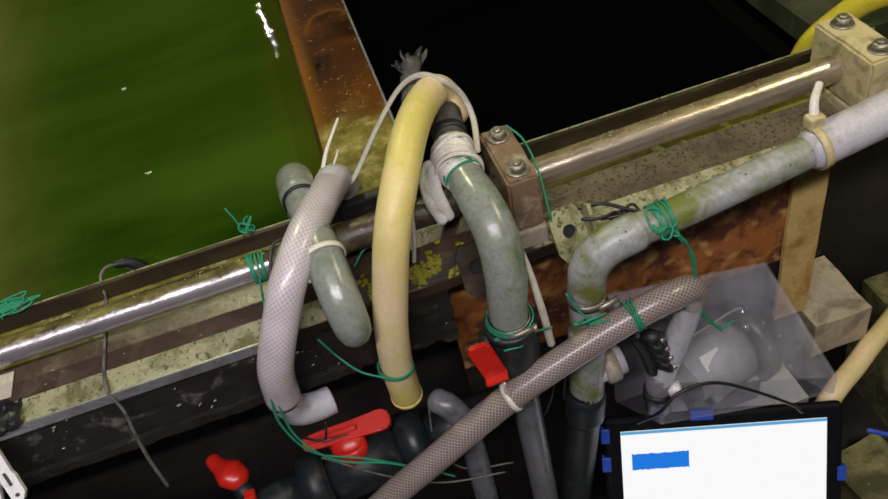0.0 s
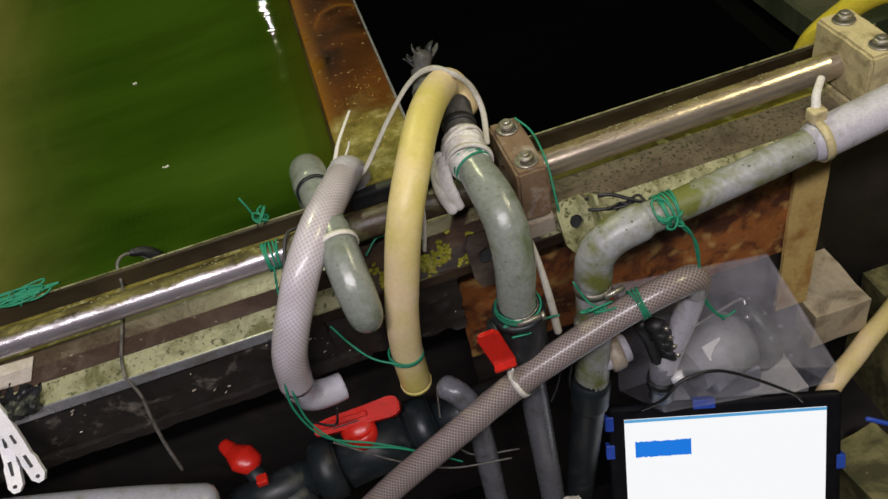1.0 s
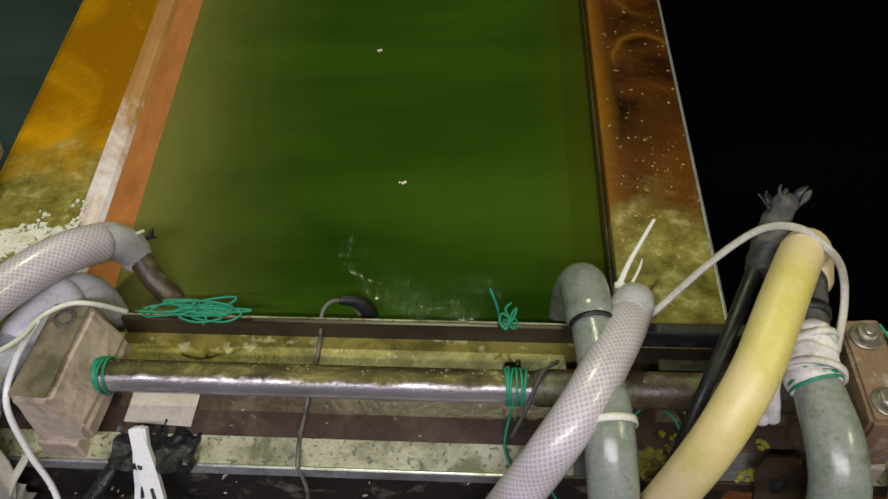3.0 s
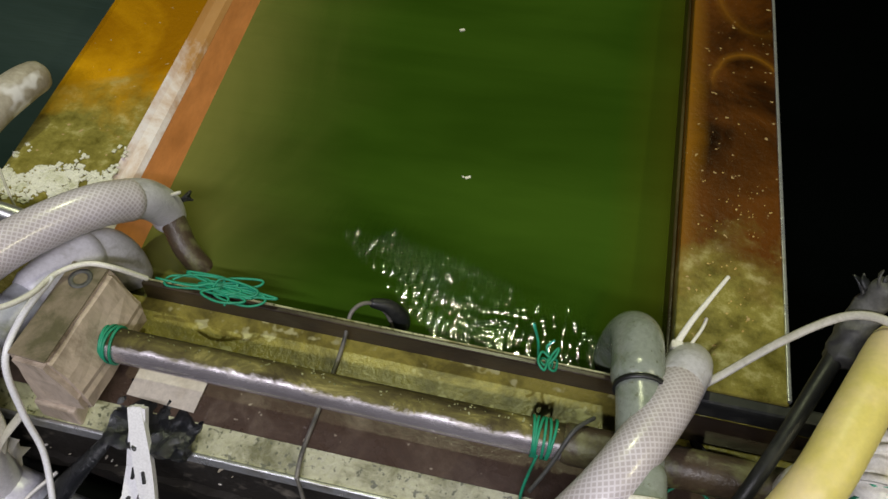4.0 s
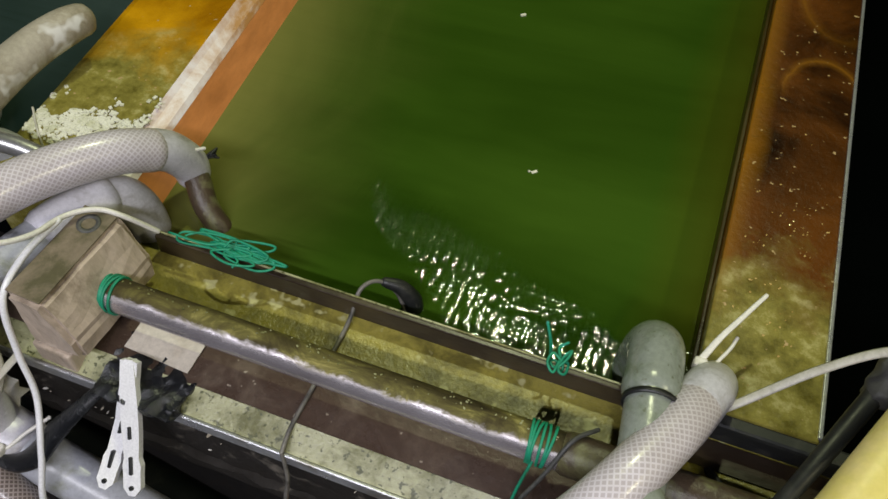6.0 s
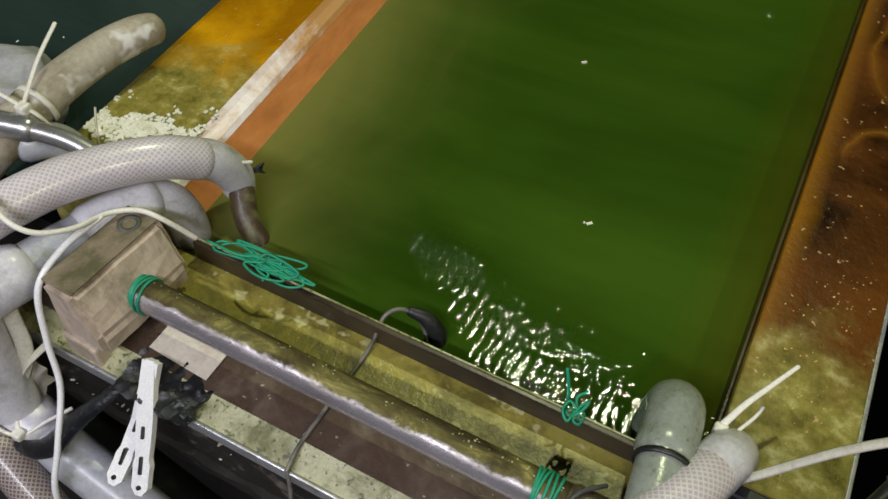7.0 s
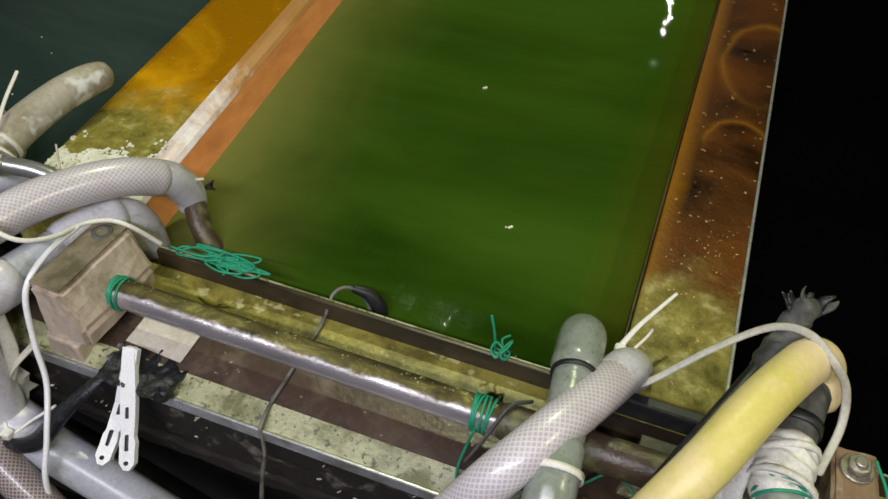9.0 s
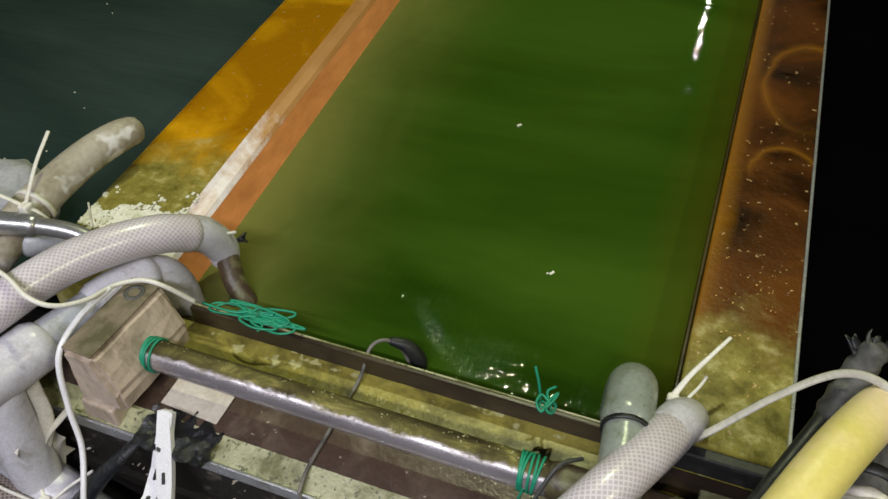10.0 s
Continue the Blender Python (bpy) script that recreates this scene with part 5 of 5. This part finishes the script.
def low_pipes():
    t = thing("low_pipe", "grey plastic pipe below the rail's front edge", "pipe", "low pipes")
    part("pipe", tube([(-0.0800, -0.086, 0.4020), (-0.0300, -0.090, 0.3860), (0.0300, -0.094, 0.3700), (0.1000, -0.098, 0.3450), (0.1500, -0.100, 0.3200)], 0.0150, 22), PVC, t)
    part("socket", tube([(-0.0500, -0.088, 0.3930), (-0.0250, -0.090, 0.3850)], 0.0178, 24), PVC_PALE, t)
    b = thing("low_pipe", "dark grey pipe behind the front pipes", "pipe", "low pipes")
    part("pipe", tube([(-0.1000, -0.050, 0.3200), (0.0200, -0.062, 0.3100), (0.1200, -0.070, 0.2900)], 0.0150, 20), PVC_DARK, b)
    c = thing("braided_hose", "browned braided hose below the low pipe", "hose", "braided hoses")
    part("hose", tube([(-0.0700, -0.105, 0.4000), (-0.0350, -0.112, 0.3900), (0.0050, -0.122, 0.3650), (0.0400, -0.128, 0.3250), (0.0700, -0.130, 0.2700)], 0.0125, 22), BRAID_BROWN, c)
    part("tie", tube([(-0.0620, -0.108, 0.4160), (-0.0420, -0.106, 0.4060), (-0.0250, -0.102, 0.3990), (-0.0150, -0.088, 0.4030), (-0.0060, -0.076, 0.4070)], 0.0012, 8), WHITE_NYLON, c, "white cable tie")
    part("tie_head", box(-0.0285, -0.0215, -0.1050, -0.0980, 0.3960, 0.4030, 0.0014), WHITE_NYLON, c)
    part("tie_tail", tube([(-0.0250, -0.102, 0.4000), (-0.0330, -0.094, 0.4040), (-0.0400, -0.090, 0.4050)], 0.0016, 8), WHITE_NYLON, c)


low_pipes()

t = thing("white_sheet", "crumpled white plastic sheet stuffed between the pipes", "sheet")
part("lump", rough_box(-0.080, -0.036, -0.098, -0.066, 0.402, 0.440, 0.006, 0.0085, 21.0), CLOTH, t)
part("ribbon", tube([(-0.0380, -0.064, 0.4720), (-0.0320, -0.070, 0.4450), (-0.0340, -0.080, 0.4250), (-0.0440, -0.086, 0.4150)], 0.0048, 10, flat=0.3), STRAP, t)
part("ribbon", tube([(-0.0200, -0.064, 0.4480), (-0.0300, -0.074, 0.4350), (-0.0360, -0.082, 0.4220)], 0.0034, 10, flat=0.3), STRAP, t)

t = thing("hanging_cord", "thin white cord looped past the mossy clamp", "cord", "")
part("cord", tube([(-0.0900, -0.030, 0.5320), (-0.0540, -0.0370, 0.5310), (-0.0330, -0.0440, 0.5270), (-0.0200, -0.0400, 0.5200), (-0.0125, -0.0240, 0.5120), (-0.0105, -0.0030, 0.5050), (0.0000, 0.0090, 0.5020), (0.0120, 0.0140, 0.4960), (0.0220, 0.024, 0.4760)], 0.0016, 8, 10), WHITE_NYLON, t)
part("hanging_end", tube([(-0.0110, -0.0070, 0.5060), (-0.0150, -0.0320, 0.5030), (-0.0160, -0.0540, 0.4920), (-0.0120, -0.0660, 0.4600), (-0.0040, -0.0760, 0.4330), (0.0060, -0.0980, 0.4100), (0.0100, -0.1160, 0.3800), (0.0120, -0.1190, 0.3200), (0.0140, -0.1190, 0.2500)], 0.0019, 8, 10), WHITE_PLASTIC, t)



# ---------------------------------------------------------------- paper, tape pad and clothes peg
t = thing("paper_tag", "damp buff paper slip lying under the rail", "paper")
part("slip", box(-0.0210, 0.0210, -0.0110, 0.0110, -0.0003, 0.0004, m=pose(0.0510, -0.0260, 0.4462, 6, 0, -3)), PAPER, t)


def tape_pad():
    t = thing("tape_pad", "black wet tape pad stuck on the plate", "tape")
    part("pad", rough_box(0.0280, 0.0770, -0.0650, -0.0240, 0.4390, 0.4440, 0.0022, 0.0036, 31.0, 150), RUBBER_WET, t)
    part("strap", tube([(0.0300, -0.0620, 0.4400), (0.0200, -0.0740, 0.4300), (0.0080, -0.0850, 0.4160), (0.0000, -0.0960, 0.4040), (-0.0100, -0.1030, 0.3980), (-0.0240, -0.1060, 0.3960)], [0.0040, 0.0055, 0.0075, 0.0080, 0.0060, 0.0030], 12, flat=0.6), RUBBER_WET, t, "twisted black tape")
    return t


tape_pad()


def clothes_peg():
    """A white plastic peg: two slim arms crossing at the spring, each with a slot and a round hole near its end."""
    t = thing("clothes_peg", "white plastic clothes peg clipped to the tape pad", "peg")
    for k, (turn, lift) in enumerate(((7.0, 0.0), (-9.0, -0.006))):
        bm = bmesh.new()
        half, n = 0.0400, 18
        lo, hi = [], []
        for i in range(n + 1):
            s = i / n
            w = 0.0038 + 0.0015 * math.sin(min(1, s * 1.2) * math.pi) + (0.0014 if s > 0.75 else 0)
            if s > 0.94:
                w *= math.sqrt(max(0.05, 1 - ((s - 0.94) / 0.065) ** 2))
            yy = half - 2 * half * s * 0.95
            zz = 0.0010 * math.cos(s * 4) + lift * (1 - abs(1 - 2 * s))
            lo.append((bm.verts.new((-w, yy, zz)), bm.verts.new((w, yy, zz))))
            hi.append((bm.verts.new((-w, yy, zz + 0.0042)), bm.verts.new((w, yy, zz + 0.0042))))
        for i in range(n):
            bm.faces.new((hi[i][0], hi[i][1], hi[i + 1][1], hi[i + 1][0]))
            bm.faces.new((lo[i][1], lo[i][0], lo[i + 1][0], lo[i + 1][1]))
            for e in (0, 1):
                bm.faces.new((lo[i][e], hi[i][e], hi[i + 1][e], lo[i + 1][e]))
        bm.faces.new((lo[0][0], lo[0][1], hi[0][1], hi[0][0]))
        bm.faces.new((lo[n][0], lo[n][1], hi[n][1], hi[n][0]))
        bmesh.ops.recalc_face_normals(bm, faces=bm.faces[:])
        m = pose(0, 0.030, 0, 0, 0, turn) @ pose(0, -0.030, 0)
        bmesh.ops.transform(bm, matrix=m, verts=bm.verts)
        arm = part("arm", bm, WHITE_PLASTIC, t)
        hole = cylinder((0, -0.0315, lift * 0.1 + 0.0020), (0, -0.0315, lift * 0.1 + 0.0046), 0.0013, 12)
        slot = box(-0.0009, 0.0009, -0.0240, -0.0140, lift * 0.4 + 0.0020, lift * 0.4 + 0.0048, 0.0003)
        slot2 = box(-0.0008, 0.0008, -0.0040, 0.0030, lift * 0.8 + 0.0020, lift * 0.8 + 0.0052, 0.0003)
        for name, g in (("hole", hole), ("slot", slot), ("slot", slot2)):
            bmesh.ops.transform(g, matrix=m, verts=g.verts)
            part(name, g, RUBBER, arm)
    y = (Vector((0.0465, -0.0450, 0.4545)) - Vector((0.0565, -0.0950, 0.4030))).normalized()
    z = Vector((0.0, -0.55, 0.80))
    z = (z - y * z.dot(y)).normalized()
    x = y.cross(z)
    o = Vector((0.0465, -0.0460, 0.4580)) - y * 0.0395
    t.matrix_world = Matrix(((x.x, y.x, z.x, o.x), (x.y, y.y, z.y, o.y), (x.z, y.z, z.z, o.z), (0, 0, 0, 1)))
    return t


clothes_peg()


# ---------------------------------------------------------------- cables and twine
def hung_cable():
    t = thing("thin_cable", "thin grey cable hung over the channel into the water", "cable")
    part("cable", tube([(0.1660, 0.0480, 0.4380), (0.1600, 0.0480, 0.4560), (0.1500, 0.0460, 0.4640), (0.1430, 0.0370, 0.4640), (0.1415, 0.0250, 0.4520), (0.1410, 0.0100, 0.4485), (0.1400, -0.0200, 0.4475), (0.1385, -0.0450, 0.4440), (0.1390, -0.0590, 0.4390)], 0.0013, 8, 10), GREY_CABLE, t)
    part("cable", tube([(0.1390, -0.0585, 0.4390), (0.1425, -0.0635, 0.4200), (0.1405, -0.0670, 0.4000), (0.1385, -0.0710, 0.3700), (0.1390, -0.0755, 0.3380)], [0.0011, 0.0013, 0.0015, 0.0015], 8, 10), GREY_CABLE, t)
    part("black_sleeve", tube([(0.1530, 0.0480, 0.4620), (0.1620, 0.0510, 0.4570), (0.1690, 0.0520, 0.4460), (0.1700, 0.0510, 0.4330)], [0.0030, 0.0046, 0.0056, 0.0050], 12), RUBBER, t, "black sleeve at the water")
    return t


hung_cable()

TWINES = [
    ("green twine knotted on the lip beside the mossy clamp", (0.058, 0.034, 0.4660), (0.070, 0.018, 0.008), 21, 16),
    ("green twine knotted on the channel's lip", (0.262, 0.026, 0.4720), (0.010, 0.018, 0.018), 22, 6),
    ("green twine wound round the dark coupling", (0.422, -0.114, 0.4160), (0.040, 0.012, 0.018), 23, 7),
    ("green twine tangled round the mossy elbow", (0.484, -0.114, 0.4060), (0.044, 0.010, 0.024), 24, 6),
    ("green twine knotted round the front pipe", (0.538, -0.106, 0.4640), (0.022, 0.022, 0.036), 25, 9),
    ("black twine tangled on the plate's edge", (0.512, -0.074, 0.4600), (0.044, 0.022, 0.014), 26, 4),
]
for label, c, size, seed, n in TWINES:
    dark = label.startswith("black")
    t = thing("black_twine" if dark else "green_twine", label, "twine", "twine")
    rng = random.Random(seed)
    for k in range(n):
        # a loop or a loose end that leaves the knot and comes back
        a, reach = rng.uniform(0, 2 * math.pi), rng.uniform(0.35, 1.0)
        tip = Vector((math.cos(a) * size[0], math.sin(a) * size[1], rng.uniform(-0.3, 0.5) * size[2])) * 0.75 * reach
        side = Vector((-math.sin(a) * size[0], math.cos(a) * size[1], rng.uniform(-0.5, 0.5) * size[2])) * rng.uniform(0.1, 0.35)
        o = Vector(c) + Vector([rng.uniform(-0.12, 0.12) * size[i] for i in range(3)])
        p = [o, o + tip * 0.5 + side, o + tip, o + tip * 0.55 - side * 0.8, o - tip * 0.15]
        part("strand", tube(p[:3] if rng.random() < 0.25 else p, 0.0012 if dark else 0.0008, 6, 6, "flat"), BLACK_CABLE if dark else TWINE, t)


def winding(name, label, centre, direction, r, turns, pitch, mat=None):
    t = thing(name, label, "twine", "twine")
    for k in range(turns):
        c = Vector(centre) + Vector(direction).normalized() * pitch * (k - turns / 2)
        d = Vector(direction) + Vector((0.12 * math.sin(k * 2.1), 0.1 * math.cos(k * 1.7), 0.1 * math.sin(k)))
        part("turn", ring_band(c, d, r, 0.0012, 0.0014, 24), mat or TWINE, t)
    return t


winding("green_twine", "green twine wound round the rail by the clamp", (0.0230, -0.0205, 0.4720), (1, 0, 0), 0.0100, 4, 0.0022)
winding("green_twine", "green twine wound round the rail by the braided hose", (0.2660, -0.0205, 0.4720), (1, 0, 0), 0.0100, 6, 0.0020)
winding("green_twine", "green twine looped round the yellow hose", (0.3350, -0.0780, 0.3880), (0.1, 0.05, 1), 0.0126, 2, 0.0030)
winding("green_twine", "green twine wound round the greenish pipe below the cloth", (0.4220, -0.0320, 0.5045), (0.1, -1, -0.1), 0.0131, 5, 0.0020)
winding("green_twine", "green twine wound round the neck of the dark coupling", (0.4220, -0.1000, 0.4200), (0.1, 0, 1), 0.0160, 6, 0.0020)
winding("green_twine", "green twine looped round the browned hose", (0.5080, -0.1200, 0.4055), (1, 0, 0.2), 0.0112, 3, 0.0030)
winding("green_twine", "green twine wound round the front pipe", (0.5400, -0.0955, 0.4630), (1, 0, 0.1), 0.0121, 6, 0.0020)

STRANDS = [
    ("long green twine trailing from the braided hose", [(0.2480, -0.092, 0.4250), (0.2440, -0.096, 0.3900), (0.2560, -0.100, 0.3500), (0.2900, -0.104, 0.3260), (0.3250, -0.110, 0.3000), (0.3500, -0.116, 0.2800)]),
    ("long green twine trailing from the braided hose", [(0.2490, -0.093, 0.4150), (0.2500, -0.097, 0.3700), (0.2700, -0.104, 0.3360), (0.3050, -0.108, 0.3160), (0.3400, -0.112, 0.2860)]),
    ("green twine from the yellow hose to the channel", [(0.3260, -0.088, 0.3900), (0.3100, -0.080, 0.3960), (0.2980, -0.066, 0.4020), (0.2880, -0.058, 0.4200)]),
    ("green twine hanging from the front pipe", [(0.5400, -0.108, 0.4650), (0.5500, -0.112, 0.4500), (0.5560, -0.112, 0.4200), (0.5600, -0.112, 0.3850), (0.5720, -0.112, 0.3560), (0.5820, -0.112, 0.3450), (0.5900, -0.112, 0.3480)]),
    ("green twine hanging from the front pipe", [(0.5420, -0.108, 0.4600), (0.5540, -0.112, 0.4400), (0.5580, -0.113, 0.4050), (0.5640, -0.113, 0.3700), (0.5800, -0.113, 0.3430)]),
    ("green twine along the side of the brown clamp", [(0.4680, 0.008, 0.5020), (0.4740, -0.012, 0.5000), (0.4740, -0.040, 0.4920), (0.4730, -0.056, 0.4700), (0.4740, -0.060, 0.4460)]),
    ("green twine upright on the channel's lip", [(0.2560, 0.034, 0.4640), (0.2540, 0.036, 0.4760), (0.2500, 0.040, 0.4860)]),
    ("green twine hanging from the rail to the channel's edge", [(0.2640, -0.030, 0.4700), (0.2600, -0.044, 0.4480), (0.2640, -0.058, 0.4380), (0.2600, -0.064, 0.4200)]),
    ("green twine lying on the wet channel", [(0.3300, -0.030, 0.4520), (0.3420, -0.024, 0.4600), (0.3560, -0.028, 0.4580), (0.3640, -0.038, 0.4480)]),
    ("green twine fallen over the mossy elbow", [(0.4640, -0.104, 0.4320), (0.4720, -0.112, 0.4140), (0.4860, -0.114, 0.4020), (0.5000, -0.112, 0.3980)]),
]
for label, pts in STRANDS:
    t = thing("green_twine", label, "twine", "twine")
    part("strand", tube(pts, 0.0009, 6, 8), TWINE, t)

CABLES = [
    ("black_cable", "black cable bent over the clear box", [(0.5060, -0.120, 0.2700), (0.5180, -0.135, 0.2980), (0.5340, -0.135, 0.3150), (0.5630, -0.135, 0.3120), (0.5990, -0.135, 0.2810), (0.6380, -0.135, 0.2390), (0.6480, -0.136, 0.2240)], 0.0015, BLACK_CABLE),
    ("black_cable", "black cable tangle on the plate", [(0.4950, -0.058, 0.4620), (0.5100, -0.064, 0.4650), (0.5250, -0.078, 0.4640), (0.5340, -0.090, 0.4660), (0.5400, -0.100, 0.4560)], 0.0014, BLACK_CABLE),
    ("black_cable", "black cable beside the downpipe", [(0.4620, -0.100, 0.3600), (0.4560, -0.090, 0.3000), (0.4620, -0.085, 0.2600), (0.4550, -0.080, 0.2200), (0.4800, -0.085, 0.2050)], 0.0016, BLACK_CABLE),
    ("black_cable", "black cable along the braided hose", [(0.2480, -0.080, 0.4500), (0.2440, -0.086, 0.4200), (0.2470, -0.090, 0.3700), (0.2650, -0.092, 0.3500), (0.2720, -0.090, 0.3660)], 0.0010, BLACK_CABLE),
    ("grey_cable", "thin grey cable under the valves", [(0.2600, -0.100, 0.3400), (0.3000, -0.108, 0.3000), (0.3400, -0.112, 0.2700), (0.3900, -0.116, 0.2600)], 0.0008, GREY_CABLE),
    ("grey_cable", "thin grey cable from the red valve", [(0.3480, -0.080, 0.3300), (0.3440, -0.090, 0.2900), (0.3600, -0.100, 0.2600), (0.4000, -0.104, 0.2500)], 0.0008, GREY_CABLE),
    ("blue_cable", "blue cable beside the tablet", [(0.6980, -0.160, 0.2000), (0.7300, -0.176, 0.1900), (0.7700, -0.190, 0.1850)], 0.0022, BLUE),
    ("dark_cable", "dark cable tie end over the channel", [(0.2900, -0.006, 0.4780), (0.2800, -0.020, 0.4860), (0.2720, -0.034, 0.4720), (0.2640, -0.044, 0.4560)], 0.0012, RUBBER_GREY),
    ("black_cable", "black cable across the wet channel", [(0.3420, 0.0200, 0.4380), (0.3560, 0.0000, 0.4520), (0.3660, -0.020, 0.4560), (0.3700, -0.036, 0.4500)], 0.0022, BLACK_CABLE),
]
for name, label, pts, r, mat in CABLES:
    t = thing(name, label, "cable", "cables")
    part("cable", tube(pts, r, 8, 8), mat, t)

t = thing("cable_tie", "yellowed cable tie round the pale socket", "cable tie")
part("loop", ring_band((0.6540, -0.0945, 0.4805), (1, 0, 0.15), 0.0150, 0.0012, 0.0060), NYLON_PALE, t)
part("head", box(0.6470, 0.6590, -0.0940, -0.0840, 0.4940, 0.5040, 0.002), NYLON_PALE, t)
part("tail", tube([(0.6530, -0.0880, 0.5020), (0.6560, -0.0820, 0.5100), (0.6640, -0.0740, 0.5160)], [0.0034, 0.0030, 0.0026], 10, flat=0.5), WHITE_NYLON, t)

t = thing("yellow_hose", "bright yellow hose passing behind the pale clamp", "hose", "yellow hoses")
part("hose", tube([(0.7330, 0.043, 0.4450), (0.7400, 0.042, 0.4600), (0.7540, 0.037, 0.4760), (0.7720, 0.024, 0.4970), (0.7900, 0.004, 0.5080), (0.8200, -0.030, 0.5080), (0.8700, -0.080, 0.4800)], 0.0100, 20), YELLOW, t)
t = thing("yellow_hose", "dull yellow hose hanging beside the clear box", "hose", "yellow hoses")
part("hose", tube([(0.9000, 0.006, 0.1740), (0.8500, -0.024, 0.1730), (0.8000, -0.052, 0.1720), (0.7710, -0.067, 0.1720), (0.7440, -0.082, 0.1700), (0.7160, -0.096, 0.1680), (0.6950, -0.106, 0.1500), (0.6850, -0.108, 0.1000), (0.6840, -0.108, 0.0100)], 0.0100, 18), YELLOW_MILKY, t)
t = thing("grey_elbow", "pale grey pipe bent down behind the browned hose", "pipe")
part("pipe", tube([(0.3560, -0.086, 0.3420), (0.3640, -0.094, 0.3380), (0.3700, -0.098, 0.3220), (0.3720, -0.100, 0.2800), (0.3700, -0.100, 0.1500), (0.3700, -0.100, 0.002)], 0.0100, 18), PVC_SHADED, t)
t = thing("plastic_bag", "crumpled clear plastic bag under the hoses", "bag")
part("bag", rough_box(0.395, 0.440, -0.175, -0.130, 0.150, 0.190, 0.006, 0.010, 41.0), CLOTH, t)

t = tagged(new("white_specks"), "white specks on the dark teal water", "foam", kind="stuff")
specks = bmesh.new()
rng = random.Random(33)
for _ in range(170):
    x, y = rng.uniform(-0.75, -0.14), rng.uniform(0.10, 1.1)
    if x > -0.12 - 0.085 * y - 0.02 or noise.noise((x * 7, y * 7, 5.0)) < 0.05:
        continue
    k = rng.uniform(0.0005, 0.0020)
    bmesh.ops.create_icosphere(specks, subdivisions=1, radius=k, matrix=pose(x, y, WATER_Z - 0.0058, 0, 0, rng.uniform(0, 180)) @ Matrix.Diagonal((rng.uniform(1, 2.6), 1, 0.35, 1)))
part("specks", specks, LIME, t)


def motions():
    """Two flecks of scum drift on the green water."""
    drifts = [
        [(0.0, 0.172, 0.192), (2.5, 0.180, 0.181), (4.5, 0.187, 0.186), (5.5, 0.198, 0.185), (7.5, 0.218, 0.182), (9.0, 0.226, 0.170), (10.0, 0.228, 0.166)],
        [(0.0, 0.146, 0.362), (2.5, 0.144, 0.356), (10.0, 0.150, 0.340)],
    ]
    for i, rows in enumerate(drifts):
        t = thing("floating_speck", "pale fleck of scum floating on green water", "speck", "specks")
        part("fleck", rough_box(-0.0022, 0.0022, -0.0010, 0.0010, -0.0004, 0.0008, 0.001, 0.0008, i * 2.0), LIME, t)
        if i == 0:
            part("fleck", rough_box(-0.0034, -0.0020, 0.0008, 0.0020, -0.0004, 0.0008, 0.001, 0.0006, 7.0), LIME, t)
        walk(t, [(s, pose(x, y, WATER_Z + 0.0002, 0, 0, 20 + 4 * s)) for s, x, y in rows])


motions()
